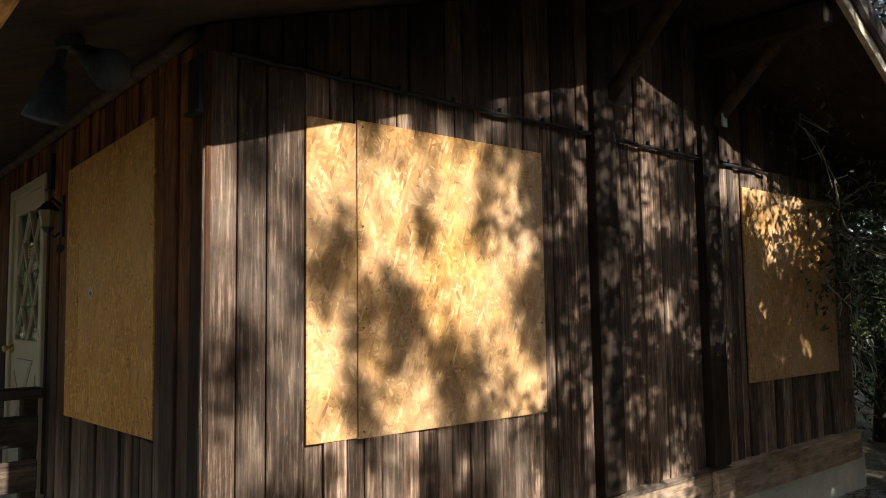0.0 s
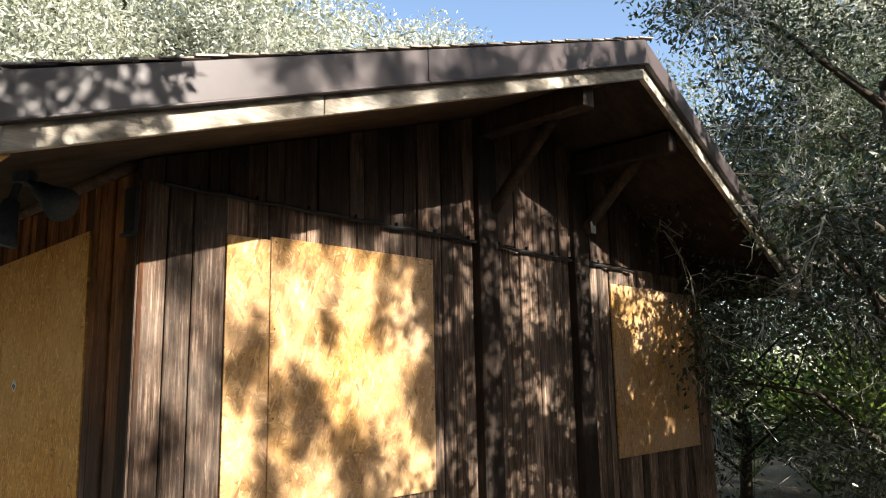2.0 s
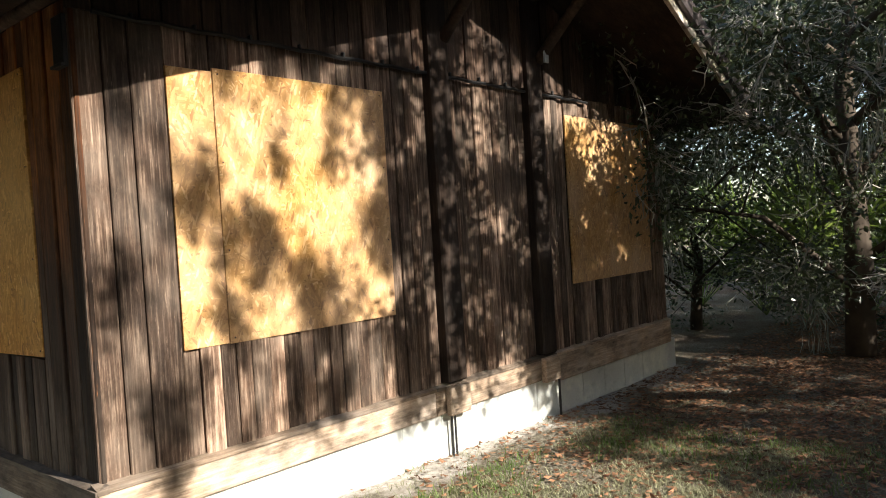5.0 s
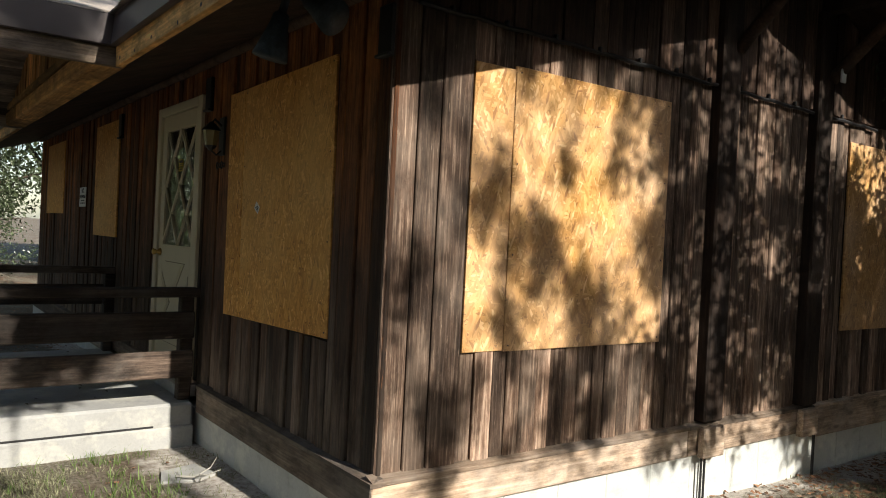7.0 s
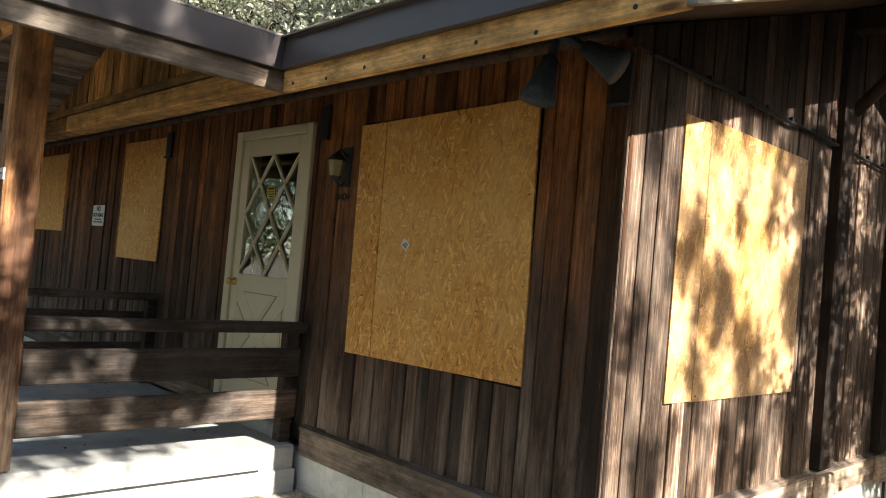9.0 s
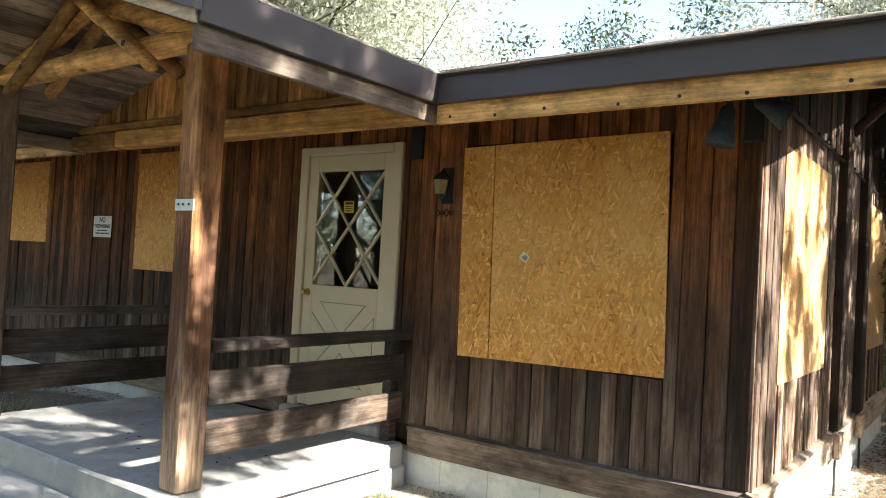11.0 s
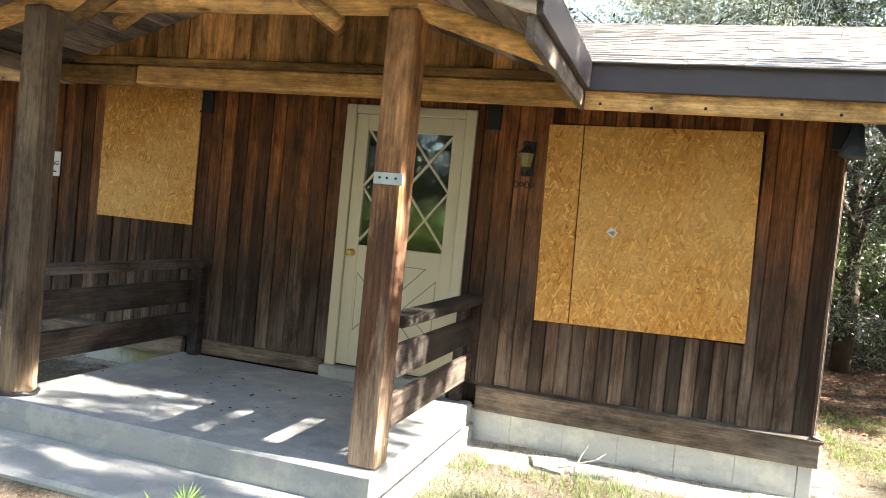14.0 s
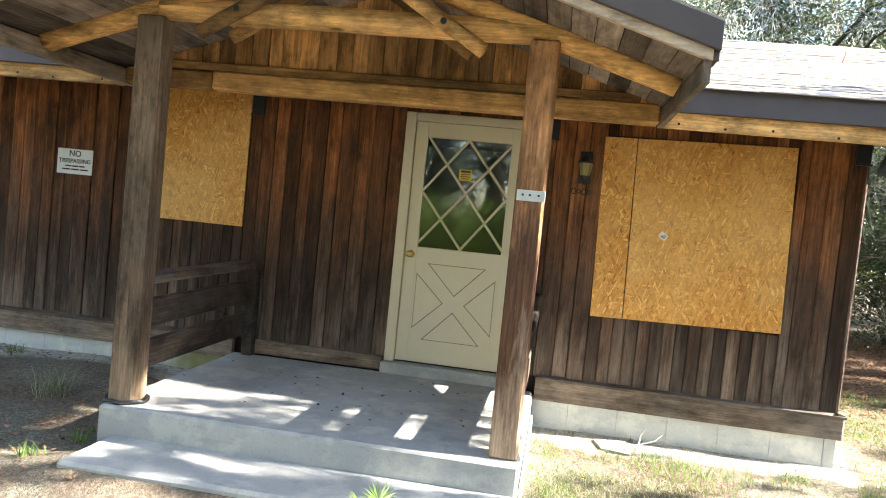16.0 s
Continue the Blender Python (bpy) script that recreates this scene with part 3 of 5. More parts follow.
def build_porch_roof():
    roof = thing("porch_roof", "gabled porch roof on peeled log trusses with board ceiling", "roof")
    tagged(roof, kind="structure")
    t0 = EAVE_Z + TOP
    rise = SLOPE * (PRIDGE - PY0)
    inner = RIDGE_X - (RIDGE_X - EAVE_X) * (1 - rise / (SLOPE * (RIDGE_X - EAVE_X)))
    for y0 in (PY0, PY1):
        s = 1 if y0 == PY0 else -1
        part("deck", slab_between([(PX, y0, t0), (PX, PRIDGE, t0 + rise), (inner, PRIDGE, t0 + rise), (EAVE_X, y0, t0)], 0.05), M_SOFFIT, roof)
        part("covering", slab_between([(PX - 0.03, y0 - s * 0.03, t0 + 0.012), (PX - 0.03, PRIDGE, t0 + rise + 0.02), (inner, PRIDGE, t0 + rise + 0.02), (EAVE_X, y0 - s * 0.03, t0 + 0.012)], 0.012), M_SHINGLE, roof, "weathered tan shingles")
        # ceiling boards run along the ridge
        n = 15
        for i in range(n):
            ya, yb = y0 + s * (0.02 + i * (PRIDGE - PY0 - 0.02) / n), y0 + s * (0.02 + (i + 1) * (PRIDGE - PY0 - 0.02) / n - 0.005)
            za = EAVE_Z + 0.135 + SLOPE * abs(ya - y0)
            zb = EAVE_Z + 0.135 + SLOPE * abs(yb - y0)
            part("ceiling_board", slab_between([(PX + 0.03, ya, za), (PX + 0.03, yb, zb), (EAVE_X - 0.055, yb, zb), (EAVE_X - 0.055, ya, za)], 0.02), M_CEIL, roof)
        part("eave_board", box((PX + 0.02, min(y0, y0 + s * 0.04), EAVE_Z), (EAVE_X + 0.04, max(y0, y0 + s * 0.04), EAVE_Z + 0.115), 0.004), M_EAVEGREY, roof, "grey weathered eave board")
        part("fascia", box((PX + 0.0115, min(y0 - s * 0.03, y0 + s * 0.012), EAVE_Z + 0.11), (EAVE_X - 0.0, max(y0 - s * 0.03, y0 + s * 0.012), EAVE_Z + TOP), 0.004), M_FASCIA, roof, "brown metal fascia strip")
        # front rake
        a = (PX, y0 - s * 0.0, EAVE_Z + 0.205)
        b = (PX, PRIDGE, EAVE_Z + 0.205 + rise)
        part("rake_board", beam_between(a, b, 0.04, 0.10, (1, 0, 0)), M_BARGE_Y, roof, "grey weathered rake board")
        part("fascia", beam_between((PX - 0.03, y0 - s * 0.03, EAVE_Z + TOP), (PX - 0.03, PRIDGE, EAVE_Z + TOP + rise), 0.04, 0.135, (1, 0, 0)), M_FASCIA, roof, "brown metal fascia strip")
        # log rafters, in the front truss
        part("rafter", log((-1.84, y0 + s * 0.06, EAVE_Z + 0.10), (-1.84, PRIDGE, EAVE_Z + 0.085 + rise - 0.02), 0.066, 5 + s), M_PINE_Y, roof, "peeled pine log rafter", True)
        for k, x in enumerate((-1.955, -1.725)):
            off = 0.10 * k
            part("strut", log((x, PRIDGE - s * (0.86 - off), 2.615 + 0.03 * k), (x, PRIDGE - s * 0.02, 3.13), 0.045, 20 + s + k), M_PINE_Y, roof, "peeled pine pole strut", True)
            if k == 0:
                hy, hz = PRIDGE - s * 0.62, 2.615 + 0.515 * 0.24 / 0.84
                part("bolt_hole", tube([(x - 0.040, hy, hz), (x - 0.0475, hy, hz)], 0.019, 12), M_BLACK, roof, "dark countersunk bolt hole")
    part("tie_beam", log((-1.84, 2.22, 2.765), (-1.84, 5.10, 2.775), 0.072, 31), M_PINE_Y, roof, "peeled pine log tie beam", True)
    part("header", box((EAVE_X - 0.105, PY0 + 0.04, EAVE_Z + 0.01), (EAVE_X + 0.07, 4.95, EAVE_Z + 0.145), 0.012), M_PINE_Y, roof, "knotty pine header beam")
    part("header", box((EAVE_X - 0.105, 4.955, EAVE_Z + 0.015), (EAVE_X + 0.07, PY1 - 0.04, EAVE_Z + 0.14), 0.012), M_PINE_Y, roof, "knotty pine header beam")
    part("ledger", box((EAVE_X - 0.115, PY0 + 0.18, EAVE_Z + 0.149), (EAVE_X + 0.0, PY1 - 0.18, EAVE_Z + 0.205), 0.006), M_PINE_Y, roof)
    # upright boards that close the porch gable above the header
    rnd = random.Random(12)
    y = PY0 + 0.05
    while y < PY1 - 0.16:
        w = rnd.choice((0.10, 0.115, 0.13, 0.14))
        def top(v):
            return EAVE_Z + 0.16 + SLOPE * min(v - PY0, PY1 - v)
        own = prism([(y, EAVE_Z + 0.148), (y + w - 0.004, EAVE_Z + 0.148), (y + w - 0.004, top(y + w)), (y, top(y))] if not (y < PRIDGE < y + w) else
                    [(y, EAVE_Z + 0.148), (y + w - 0.004, EAVE_Z + 0.148), (y + w - 0.004, top(y + w)), (PRIDGE, top(PRIDGE)), (y, top(y))], 0, EAVE_X - 0.082 - rnd.choice((0, 0.008)), EAVE_X - 0.062)
        part("plank", own, M_INFILL, roof)
        y += w
    for s, y0 in ((1, PY0), (-1, PY1)):
        part("trim_strip", beam_between((EAVE_X - 0.125, y0 + s * 0.33, EAVE_Z + 0.165 + SLOPE * 0.33), (EAVE_X - 0.125, PRIDGE, EAVE_Z + 0.165 + rise), 0.03, 0.04, (1, 0, 0)), M_DARK, roof)
    return roof


porch_roof = build_porch_roof()


# ---- porch ----
def build_porch():
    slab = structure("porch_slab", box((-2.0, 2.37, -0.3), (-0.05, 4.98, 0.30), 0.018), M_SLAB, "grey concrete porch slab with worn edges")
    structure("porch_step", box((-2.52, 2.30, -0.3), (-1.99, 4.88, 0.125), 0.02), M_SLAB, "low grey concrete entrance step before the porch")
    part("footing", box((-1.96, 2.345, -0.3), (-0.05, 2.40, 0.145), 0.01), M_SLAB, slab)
    # Black strip in place of an open gap; its shade is painted.
    part("joint", box((-1.95, 2.362, 0.146), (-0.32, 2.38, 0.158)), M_BLACK, slab, "black strip for the shaded gap under the slab")
    part("doorstep", box((-0.10, 2.58, 0.29), (0.05, 3.66, 0.39), 0.012), M_SLAB, slab, "pale raised concrete doorstep")
    for y, mt, lab in ((2.475, M_POST, "reddish-brown squared timber porch post"), (4.885, M_POSTGREY, "grey weathered squared timber porch post")):
        post = thing("porch_post", lab, "post", "porch posts", (-1.84, y, 0.3))
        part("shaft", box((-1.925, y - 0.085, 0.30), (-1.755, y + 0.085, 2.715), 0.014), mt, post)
        if y < 3:
            pl = part("plate", box((-1.934, y - 0.088, 1.80), (-1.924, y + 0.075, 1.862), 0.002), M_PALEMETAL, post, "white metal plate with screws")
            for dy in (-0.05, 0.0, 0.04):
                part("screw", tube([(-1.934, y + dy, 1.834), (-1.938, y + dy, 1.834)], 0.007, 8), M_BLACK, pl)
        else:
            pts = [(-1.84 + 0.125 * math.cos(a) * (1 + 0.12 * math.sin(3 * a)), y + 0.125 * math.sin(a), 0.315 + 0.008 * math.sin(5 * a)) for a in (math.tau * i / 24 for i in range(25))]
            part("cord", tube(pts, 0.014, 6), M_BLACK, post, "black cord looped at the foot")
    for y, s in ((2.43, 1), (4.90, -1)):
        rail = thing("porch_railing", "dark weathered plank railing between post and wall", "railing", "porch railings", (-0.9, y, 0.3))
        part("top_rail", box((-1.754, y - 0.065, 1.04), (-0.035, y + 0.075, 1.105), 0.01), M_RAIL, rail)
        for z0, z1 in ((0.745, 0.935), (0.47, 0.66)):
            part("rail_board", box((-1.754, y - 0.02, z0), (-0.05, y + 0.025, z1), 0.008), M_RAIL, rail)
        part("end_post", box((-0.135, y + (0.026 if s > 0 else -0.112), 0.30), (-0.045, y + (0.112 if s > 0 else -0.021), 1.04), 0.008), M_RAIL, rail)


build_porch()


# ---- boarded windows, door and wall fittings ----
def osb_panel(lo, hi, side, material, label, tilt=0.0, nails=True, pivot=None):
    """A sheet of strand board screwed over a window. side 0: on the front wall, lo and hi along y; side 1: on the gable, along x."""
    (a, z0), (b, z1) = lo, hi
    at = (-0.012, (a + b) / 2, (z0 + z1) / 2) if side == 0 else ((a + b) / 2, -0.012, (z0 + z1) / 2)
    ob = thing("osb_panel", label, "board", "boards over the windows", at)
    piv = pivot or at
    m = Matrix.Translation(piv) @ Matrix.Rotation(radians(tilt), 4, "X" if side == 0 else "Y") @ Matrix.Translation([-v for v in piv])
    if side == 0:
        part("sheet", box((-0.013, a, z0), (0.004, b, z1), 0.002, None, m), material, ob)
    else:
        part("sheet", box((a, -0.013, z0), (b, 0.004, z1), 0.002, None, m), material, ob)
    if nails:
        k = max(2, int((z1 - z0) / 0.4))
        for i in range(k + 1):
            for u in (a + 0.03, b - 0.03):
                z = z0 + 0.03 + i * (z1 - z0 - 0.06) / k
                p = (-0.0135, u, z) if side == 0 else (u, -0.0135, z)
                q = (-0.0155, u, z) if side == 0 else (u, -0.0155, z)
                part("screw", tube([m @ Vector(p), m @ Vector(q)], 0.005, 6), M_BLACK, ob)
    return ob


front_main = osb_panel((0.52, 0.985), (1.732, 2.44), 0, M_OSB_F, "large orange strand board sheet over a front window", -1.2, True, (-0.012, 1.26, 1.71))
osb_panel((1.739, 0.985), (1.992, 2.44), 0, M_OSB_F, "narrow orange strand board strip beside the large sheet", -1.2, False, (-0.012, 1.26, 1.71))
osb_panel((5.02, 1.39), (6.03, 2.56), 0, M_OSB_F, "orange strand board sheet over a window behind the porch post")
osb_panel((7.86, 1.62), (9.1, 2.56), 0, M_OSB_F, "orange strand board sheet over a far front window")
osb_panel((0.46, 0.985), (0.722, 2.42), 1, M_OSB_G, "narrow sunlit strand board strip on the gable wall", 0, False)
osb_panel((0.727, 0.98), (1.985, 2.44), 1, M_OSB_G, "large sunlit strand board sheet on the gable wall")
osb_panel((4.235, 0.975), (5.79, 2.46), 1, M_OSB_G, "shaded strand board sheet on the gable wall")

tag = thing("paper_tag", "small white printed tag stuck on the strand board", "label", "", (-0.018, 1.475, 1.673))
tm = Matrix.Translation((-0.016, 1.475, 1.673)) @ Matrix.Rotation(radians(35), 4, "X")
part("paper", box((-0.001, -0.032, -0.025), (0.001, 0.032, 0.025), 0, None, tm), M_WHITE, tag)
for i in range(3):
    part("printed_bar", box((-0.002, -0.022, -0.014 + i * 0.011), (-0.001, 0.02 - 0.008 * i, -0.008 + i * 0.011), 0, None, tm), M_INK, tag)
mark = thing("paint_mark", "short faded red paint stroke on strand board", "mark", "", (0.5, -0.014, 1.70))
mm = Matrix.Translation((0.497, -0.0145, 1.70)) @ Matrix.Rotation(radians(40), 4, "Y")
part("stroke", prism([(-0.06, -0.006), (0.05, -0.012), (0.06, 0.004), (-0.05, 0.016)], 1, -0.0006, 0.0006), M_RED, mark).matrix_world = mm


def build_door():
    d0, d1, z0, z1 = DOOR
    door = thing("door_1", "cream painted half-glazed door with lattice panes, closed", "door", "", (0.0, (d0 + d1) / 2, z0))
    tagged(door, kind="structure")
    g0, g1, h0, h1 = GLASS
    x0, x1 = 0.0, 0.045
    bm = box((x0, d0 + 0.003, z0 + 0.006), (x1, g0, z1 - 0.004), 0.003)
    box((x0, g1, z0 + 0.006), (x1, d1 - 0.003, z1 - 0.004), 0.003, bm)
    box((x0, g0, h1), (x1, g1, z1 - 0.004), 0.003, bm)
    box((x0, g0, z0 + 0.006), (x1, g1, h0), 0.003, bm)
    leaf = part("leaf", bm, M_CREAM, door)
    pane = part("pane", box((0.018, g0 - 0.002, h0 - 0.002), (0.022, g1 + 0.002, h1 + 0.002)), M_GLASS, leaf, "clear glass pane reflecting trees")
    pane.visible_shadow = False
    # diamond lattice: two cells across, two and a half high
    w, h = g1 - g0, h1 - h0
    for (ya, za), (yb, zb) in (((0, 0.04), (0.98, 1.0)), ((0.0, 0.52), (0.5, 1.0)), ((0.48, 0.0), (1, 0.50)), ((0, 0.98), (1.0, 0.04)), ((0.0, 0.50), (0.5, 0.0)), ((0.5, 1.0), (1.0, 0.52))):
        a, b = Vector((0.008, g0 + ya * w, h0 + za * h)), Vector((0.008, g0 + yb * w, h0 + zb * h))
        d = (b - a).normalized()
        side = Vector((0, -d.z, d.y)) * 0.011
        own = bmesh.new()
        lo = [own.verts.new(p + Vector((0.009, 0, 0))) for p in (a - side, a + side, b + side, b - side)]
        hi = [own.verts.new(p - Vector((0.008, 0, 0))) for p in (a - side * 0.6, a + side * 0.6, b + side * 0.6, b - side * 0.6)]
        own.faces.new(lo), own.faces.new(hi[::-1])
        for i in range(4):
            j = (i + 1) % 4
            own.faces.new((lo[i], lo[j], hi[j], hi[i]))
        part("muntin", own, M_CREAM, leaf)
    # cross-buck: four raised triangles with darker edges
    y0, y1, b0, b1 = d0 + 0.12, d1 - 0.12, 0.60, 1.25
    my, mz = (y0 + y1) / 2, (b0 + b1) / 2
    e = 0.085
    tri = [[(y0 + e, b1), (y1 - e, b1), (my, mz + e * 0.75)], [(y0 + e, b0), (y1 - e, b0), (my, mz - e * 0.75)],
           [(y0, b0 + e), (y0, b1 - e), (my - e, mz)], [(y1, b0 + e), (y1, b1 - e), (my + e, mz)]]
    for t3 in tri:
        c = (sum(p[0] for p in t3) / 3, sum(p[1] for p in t3) / 3)
        sm = [(c[0] + (p[0] - c[0]) * 0.92, c[1] + (p[1] - c[1]) * 0.92) for p in t3]
        in_ = [(c[0] + (p[0] - c[0]) * 0.74, c[1] + (p[1] - c[1]) * 0.74) for p in t3]
        part("groove", prism(t3, 0, -0.0012, 0.004), M_GROOVE, leaf, "darker moulding groove")
        part("panel", prism(sm, 0, -0.006, 0.004), M_CREAM, leaf)
        part("panel", prism(in_, 0, -0.0095, 0.004), M_CREAM, leaf)
    # casing
    for lo, hi in (((-0.022, d0 - 0.085, 0.392), (0.03, d0 - 0.002, 2.50)), ((-0.022, d1 + 0.002, 0.392), (0.03, d1 + 0.088, 2.50)), ((-0.0215, d0 - 0.002, DOOR[3]), (0.03, d1 + 0.002, 2.499))):
        part("casing", box(lo, hi, 0.006), M_CREAM, door)
    part("jamb", box((0.05, d0 - 0.0, z0), (0.16, d0 + 0.012, z1)), M_CREAM, door)
    part("jamb", box((0.05, d1 - 0.012, z0), (0.16, d1, z1)), M_CREAM, door)
    knob = part("knob", tube([(0.0, d1 - 0.055, 1.315), (-0.012, d1 - 0.055, 1.315), (-0.03, d1 - 0.055, 1.315), (-0.04, d1 - 0.055, 1.315), (-0.058, d1 - 0.055, 1.315), (-0.068, d1 - 0.055, 1.315)], [0.032, 0.028, 0.012, 0.022, 0.028, 0.016], 18), M_BRASS, door, "round brass knob", True)
    for z in (0.75, 1.5, 2.15):
        part("hinge", tube([(-0.004, d0 + 0.0, z), (-0.004, d0 + 0.0, z + 0.09)], 0.007, 8), M_PALEMETAL, door)
    st = part("sticker", box((0.0150, 3.06, 1.965), (0.0165, 3.165, 2.06)), M_YELLOW, leaf, "yellow printed notice on the glass")
    for i, (w0, hgt) in enumerate(((0.085, 0.02), (0.075, 0.008), (0.08, 0.008), (0.06, 0.008))):
        z = 2.032 - i * 0.018
        part("printed_bar", box((0.0140, 3.112 - w0 / 2, z), (0.0150, 3.112 + w0 / 2, z + hgt)), M_INK, door)


build_door()


def letters(text, size, parent, at, material):
    """A word in the built-in font, as a mesh on a plate that faces -x."""
    cu = bpy.data.curves.new("word", "FONT")
    cu.body, cu.size, cu.align_x, cu.extrude, cu.offset = text, size, "CENTER", 0.0006, 0.0012
    tmp = bpy.data.objects.new("word", cu)
    scene.collection.objects.link(tmp)
    me = bpy.data.meshes.new_from_object(tmp.evaluated_get(bpy.context.evaluated_depsgraph_get()))
    bpy.data.objects.remove(tmp)
    me.materials.clear()
    me.materials.append(material)
    me.transform(Matrix.Translation(at) @ Matrix.Rotation(radians(-90), 4, "Z") @ Matrix.Rotation(radians(90), 4, "X"))
    ob = new("lettering", me)
    ob.parent = parent
    ob.matrix_parent_inverse = parent.matrix_basis.inverted()
    return ob


def build_sign():
    s = thing("warning_sign", "white no trespassing sign with black lettering on siding", "sign", "", (-0.02, 6.65, 1.81))
    part("plate", box((-0.012, 6.48, 1.70), (-0.008, 6.83, 1.925), 0.002), M_WHITE, s)
    part("backing", box((-0.008, 6.52, 1.74), (0.01, 6.79, 1.885)), M_BLACK, s)
    letters("NO", 0.075, s, (-0.0132, 6.655, 1.860), M_INK)
    letters("TRESPASSING", 0.052, s, (-0.0132, 6.655, 1.800), M_INK)
    for z, w in ((1.765, 0.20), (1.735, 0.27)):
        for k in range(3):
            part("printed_bar", box((-0.0135, 6.655 - w / 2 + k * w / 3, z), (-0.0122, 6.655 - w / 2 + k * w / 3 + w / 3.6, z + 0.013)), M_INK, s)


build_sign()


def build_lantern():
    s = thing("wall_lantern", "small weathered black wall lantern with a clouded glass", "lamp", "", (-0.02, 2.14, 2.13))
    part("back_plate", box((-0.02, 2.09, 2.03), (0.0, 2.19, 2.29), 0.006), M_BLACK, s)
    part("arm", tube([(-0.02, 2.14, 2.23), (-0.07, 2.14, 2.27), (-0.09, 2.14, 2.235)], 0.009, 8), M_BLACK, s)
    part("hood", tube([(-0.09, 2.14, 2.25), (-0.09, 2.14, 2.235), (-0.09, 2.14, 2.20), (-0.09, 2.14, 2.19)], [0.012, 0.03, 0.062, 0.065], 6), M_BLACK, s)
    part("glass", tube([(-0.09, 2.14, 2.19), (-0.09, 2.14, 2.09)], [0.055, 0.038], 6), plain("clouded_glass", (0.30, 0.25, 0.12), 0.25, 0, 0.5), s, "yellowed glass")
    part("base", tube([(-0.09, 2.14, 2.09), (-0.09, 2.14, 2.075), (-0.09, 2.14, 2.055)], [0.042, 0.03, 0.01], 6), M_BLACK, s)
    part("bracket", tube([(-0.02, 2.14, 2.06), (-0.05, 2.14, 2.03), (-0.09, 2.14, 2.06)], 0.007, 8), M_BLACK, s)
    nm = thing("nameplate", "small dark scrolled iron ornament under the lantern", "ornament", "", (-0.01, 2.15, 1.96))
    for i in range(4):
        a = 2.215 - i * 0.04
        part("scroll", tube([(-0.012, a + 0.016 * math.cos(q), 1.965 + 0.02 * math.sin(q) * (1.2 if i in (0, 2) else 0.7)) for q in (math.tau * k / 10 for k in range(11))], 0.0045, 6), M_BLACK, nm)


build_lantern()

for y in (0.062, 2.43, 4.955):
    br = thing("beam_bracket", "black steel hanger plate on the siding", "bracket", "steel hanger plates", (-0.01, y, 2.36))
    part("plate", box((-0.025, y - 0.055, 2.36), (0.0, y + 0.055, 2.60), 0.004), M_BLACK, br)
    part("flange", box((-0.04, y - 0.06, 2.36), (-0.02, y + 0.06, 2.375), 0.003), M_BLACK, br)


def build_floodlight():
    s = thing("floodlight", "twin weathered bell-shaped floodlight under the eave", "lamp", "", (-0.53, 0.03, 2.54))
    z = under(-0.53)
    part("base", tube([(-0.50, 0.03, z + 0.005), (-0.50, 0.03, z - 0.035)], [0.055, 0.045], 16), M_GREENBLUE, s)
    for ends in (((-0.515, 0.05, z - 0.03), (-0.565, 0.085, 2.26)), ((-0.49, 0.0, z - 0.03), (-0.42, -0.20, 2.40))):
        a, b = Vector(ends[0]), Vector(ends[1])
        part("neck", tube([a, a.lerp(b, 0.3)], 0.018, 8), M_GREENBLUE, s)
        p = [a.lerp(b, q) for q in (0.28, 0.32, 0.55, 0.8, 1.0, 0.99, 0.8)]
        part("bell", tube(p, [0.024, 0.034, 0.044, 0.062, 0.076, 0.07, 0.05], 18), M_GREENBLUE, s, "dented blue-green metal bell shade", True)


build_floodlight()

# two dark posts let into the gable wall, up to the braces
for x in (2.52, 3.72):
    ps = thing("gable_post", "dark squared timber post on the gable wall", "post", "gable posts", (x, -0.03, 0.44))
    part("shaft", box((x - 0.11, -0.075, 0.445), (x + 0.09, 0.03, under(x) - 0.18), 0.012), M_DARK, ps)
    part("block", box((x - 0.12, -0.09, 0.22), (x + 0.10, -0.034, 0.42), 0.008), M_SKIRT_X, ps, "short wooden block at the foot")
cable = thing("ground_wire", "two thin dark conduits down the foundation", "pipe", "", (2.45, -0.02, 0.0))
for x in (2.44, 2.475):
    part("conduit", tube([(x, -0.045, 0.24), (x, -0.045, ground_z(x, -0.05) - 0.05)], 0.008, 8), M_BLACK, cable)
# Dark tube drawn for the dark line where the foundation steps back.
cable = thing("downpipe", "thin dark line at the step in the foundation", "pipe", "", (3.84, -0.03, 0.0))
part("conduit", tube([(3.85, -0.045, 0.26), (3.85, -0.045, ground_z(3.85, -0.05) - 0.05)], 0.011, 8), M_BLACK, cable)


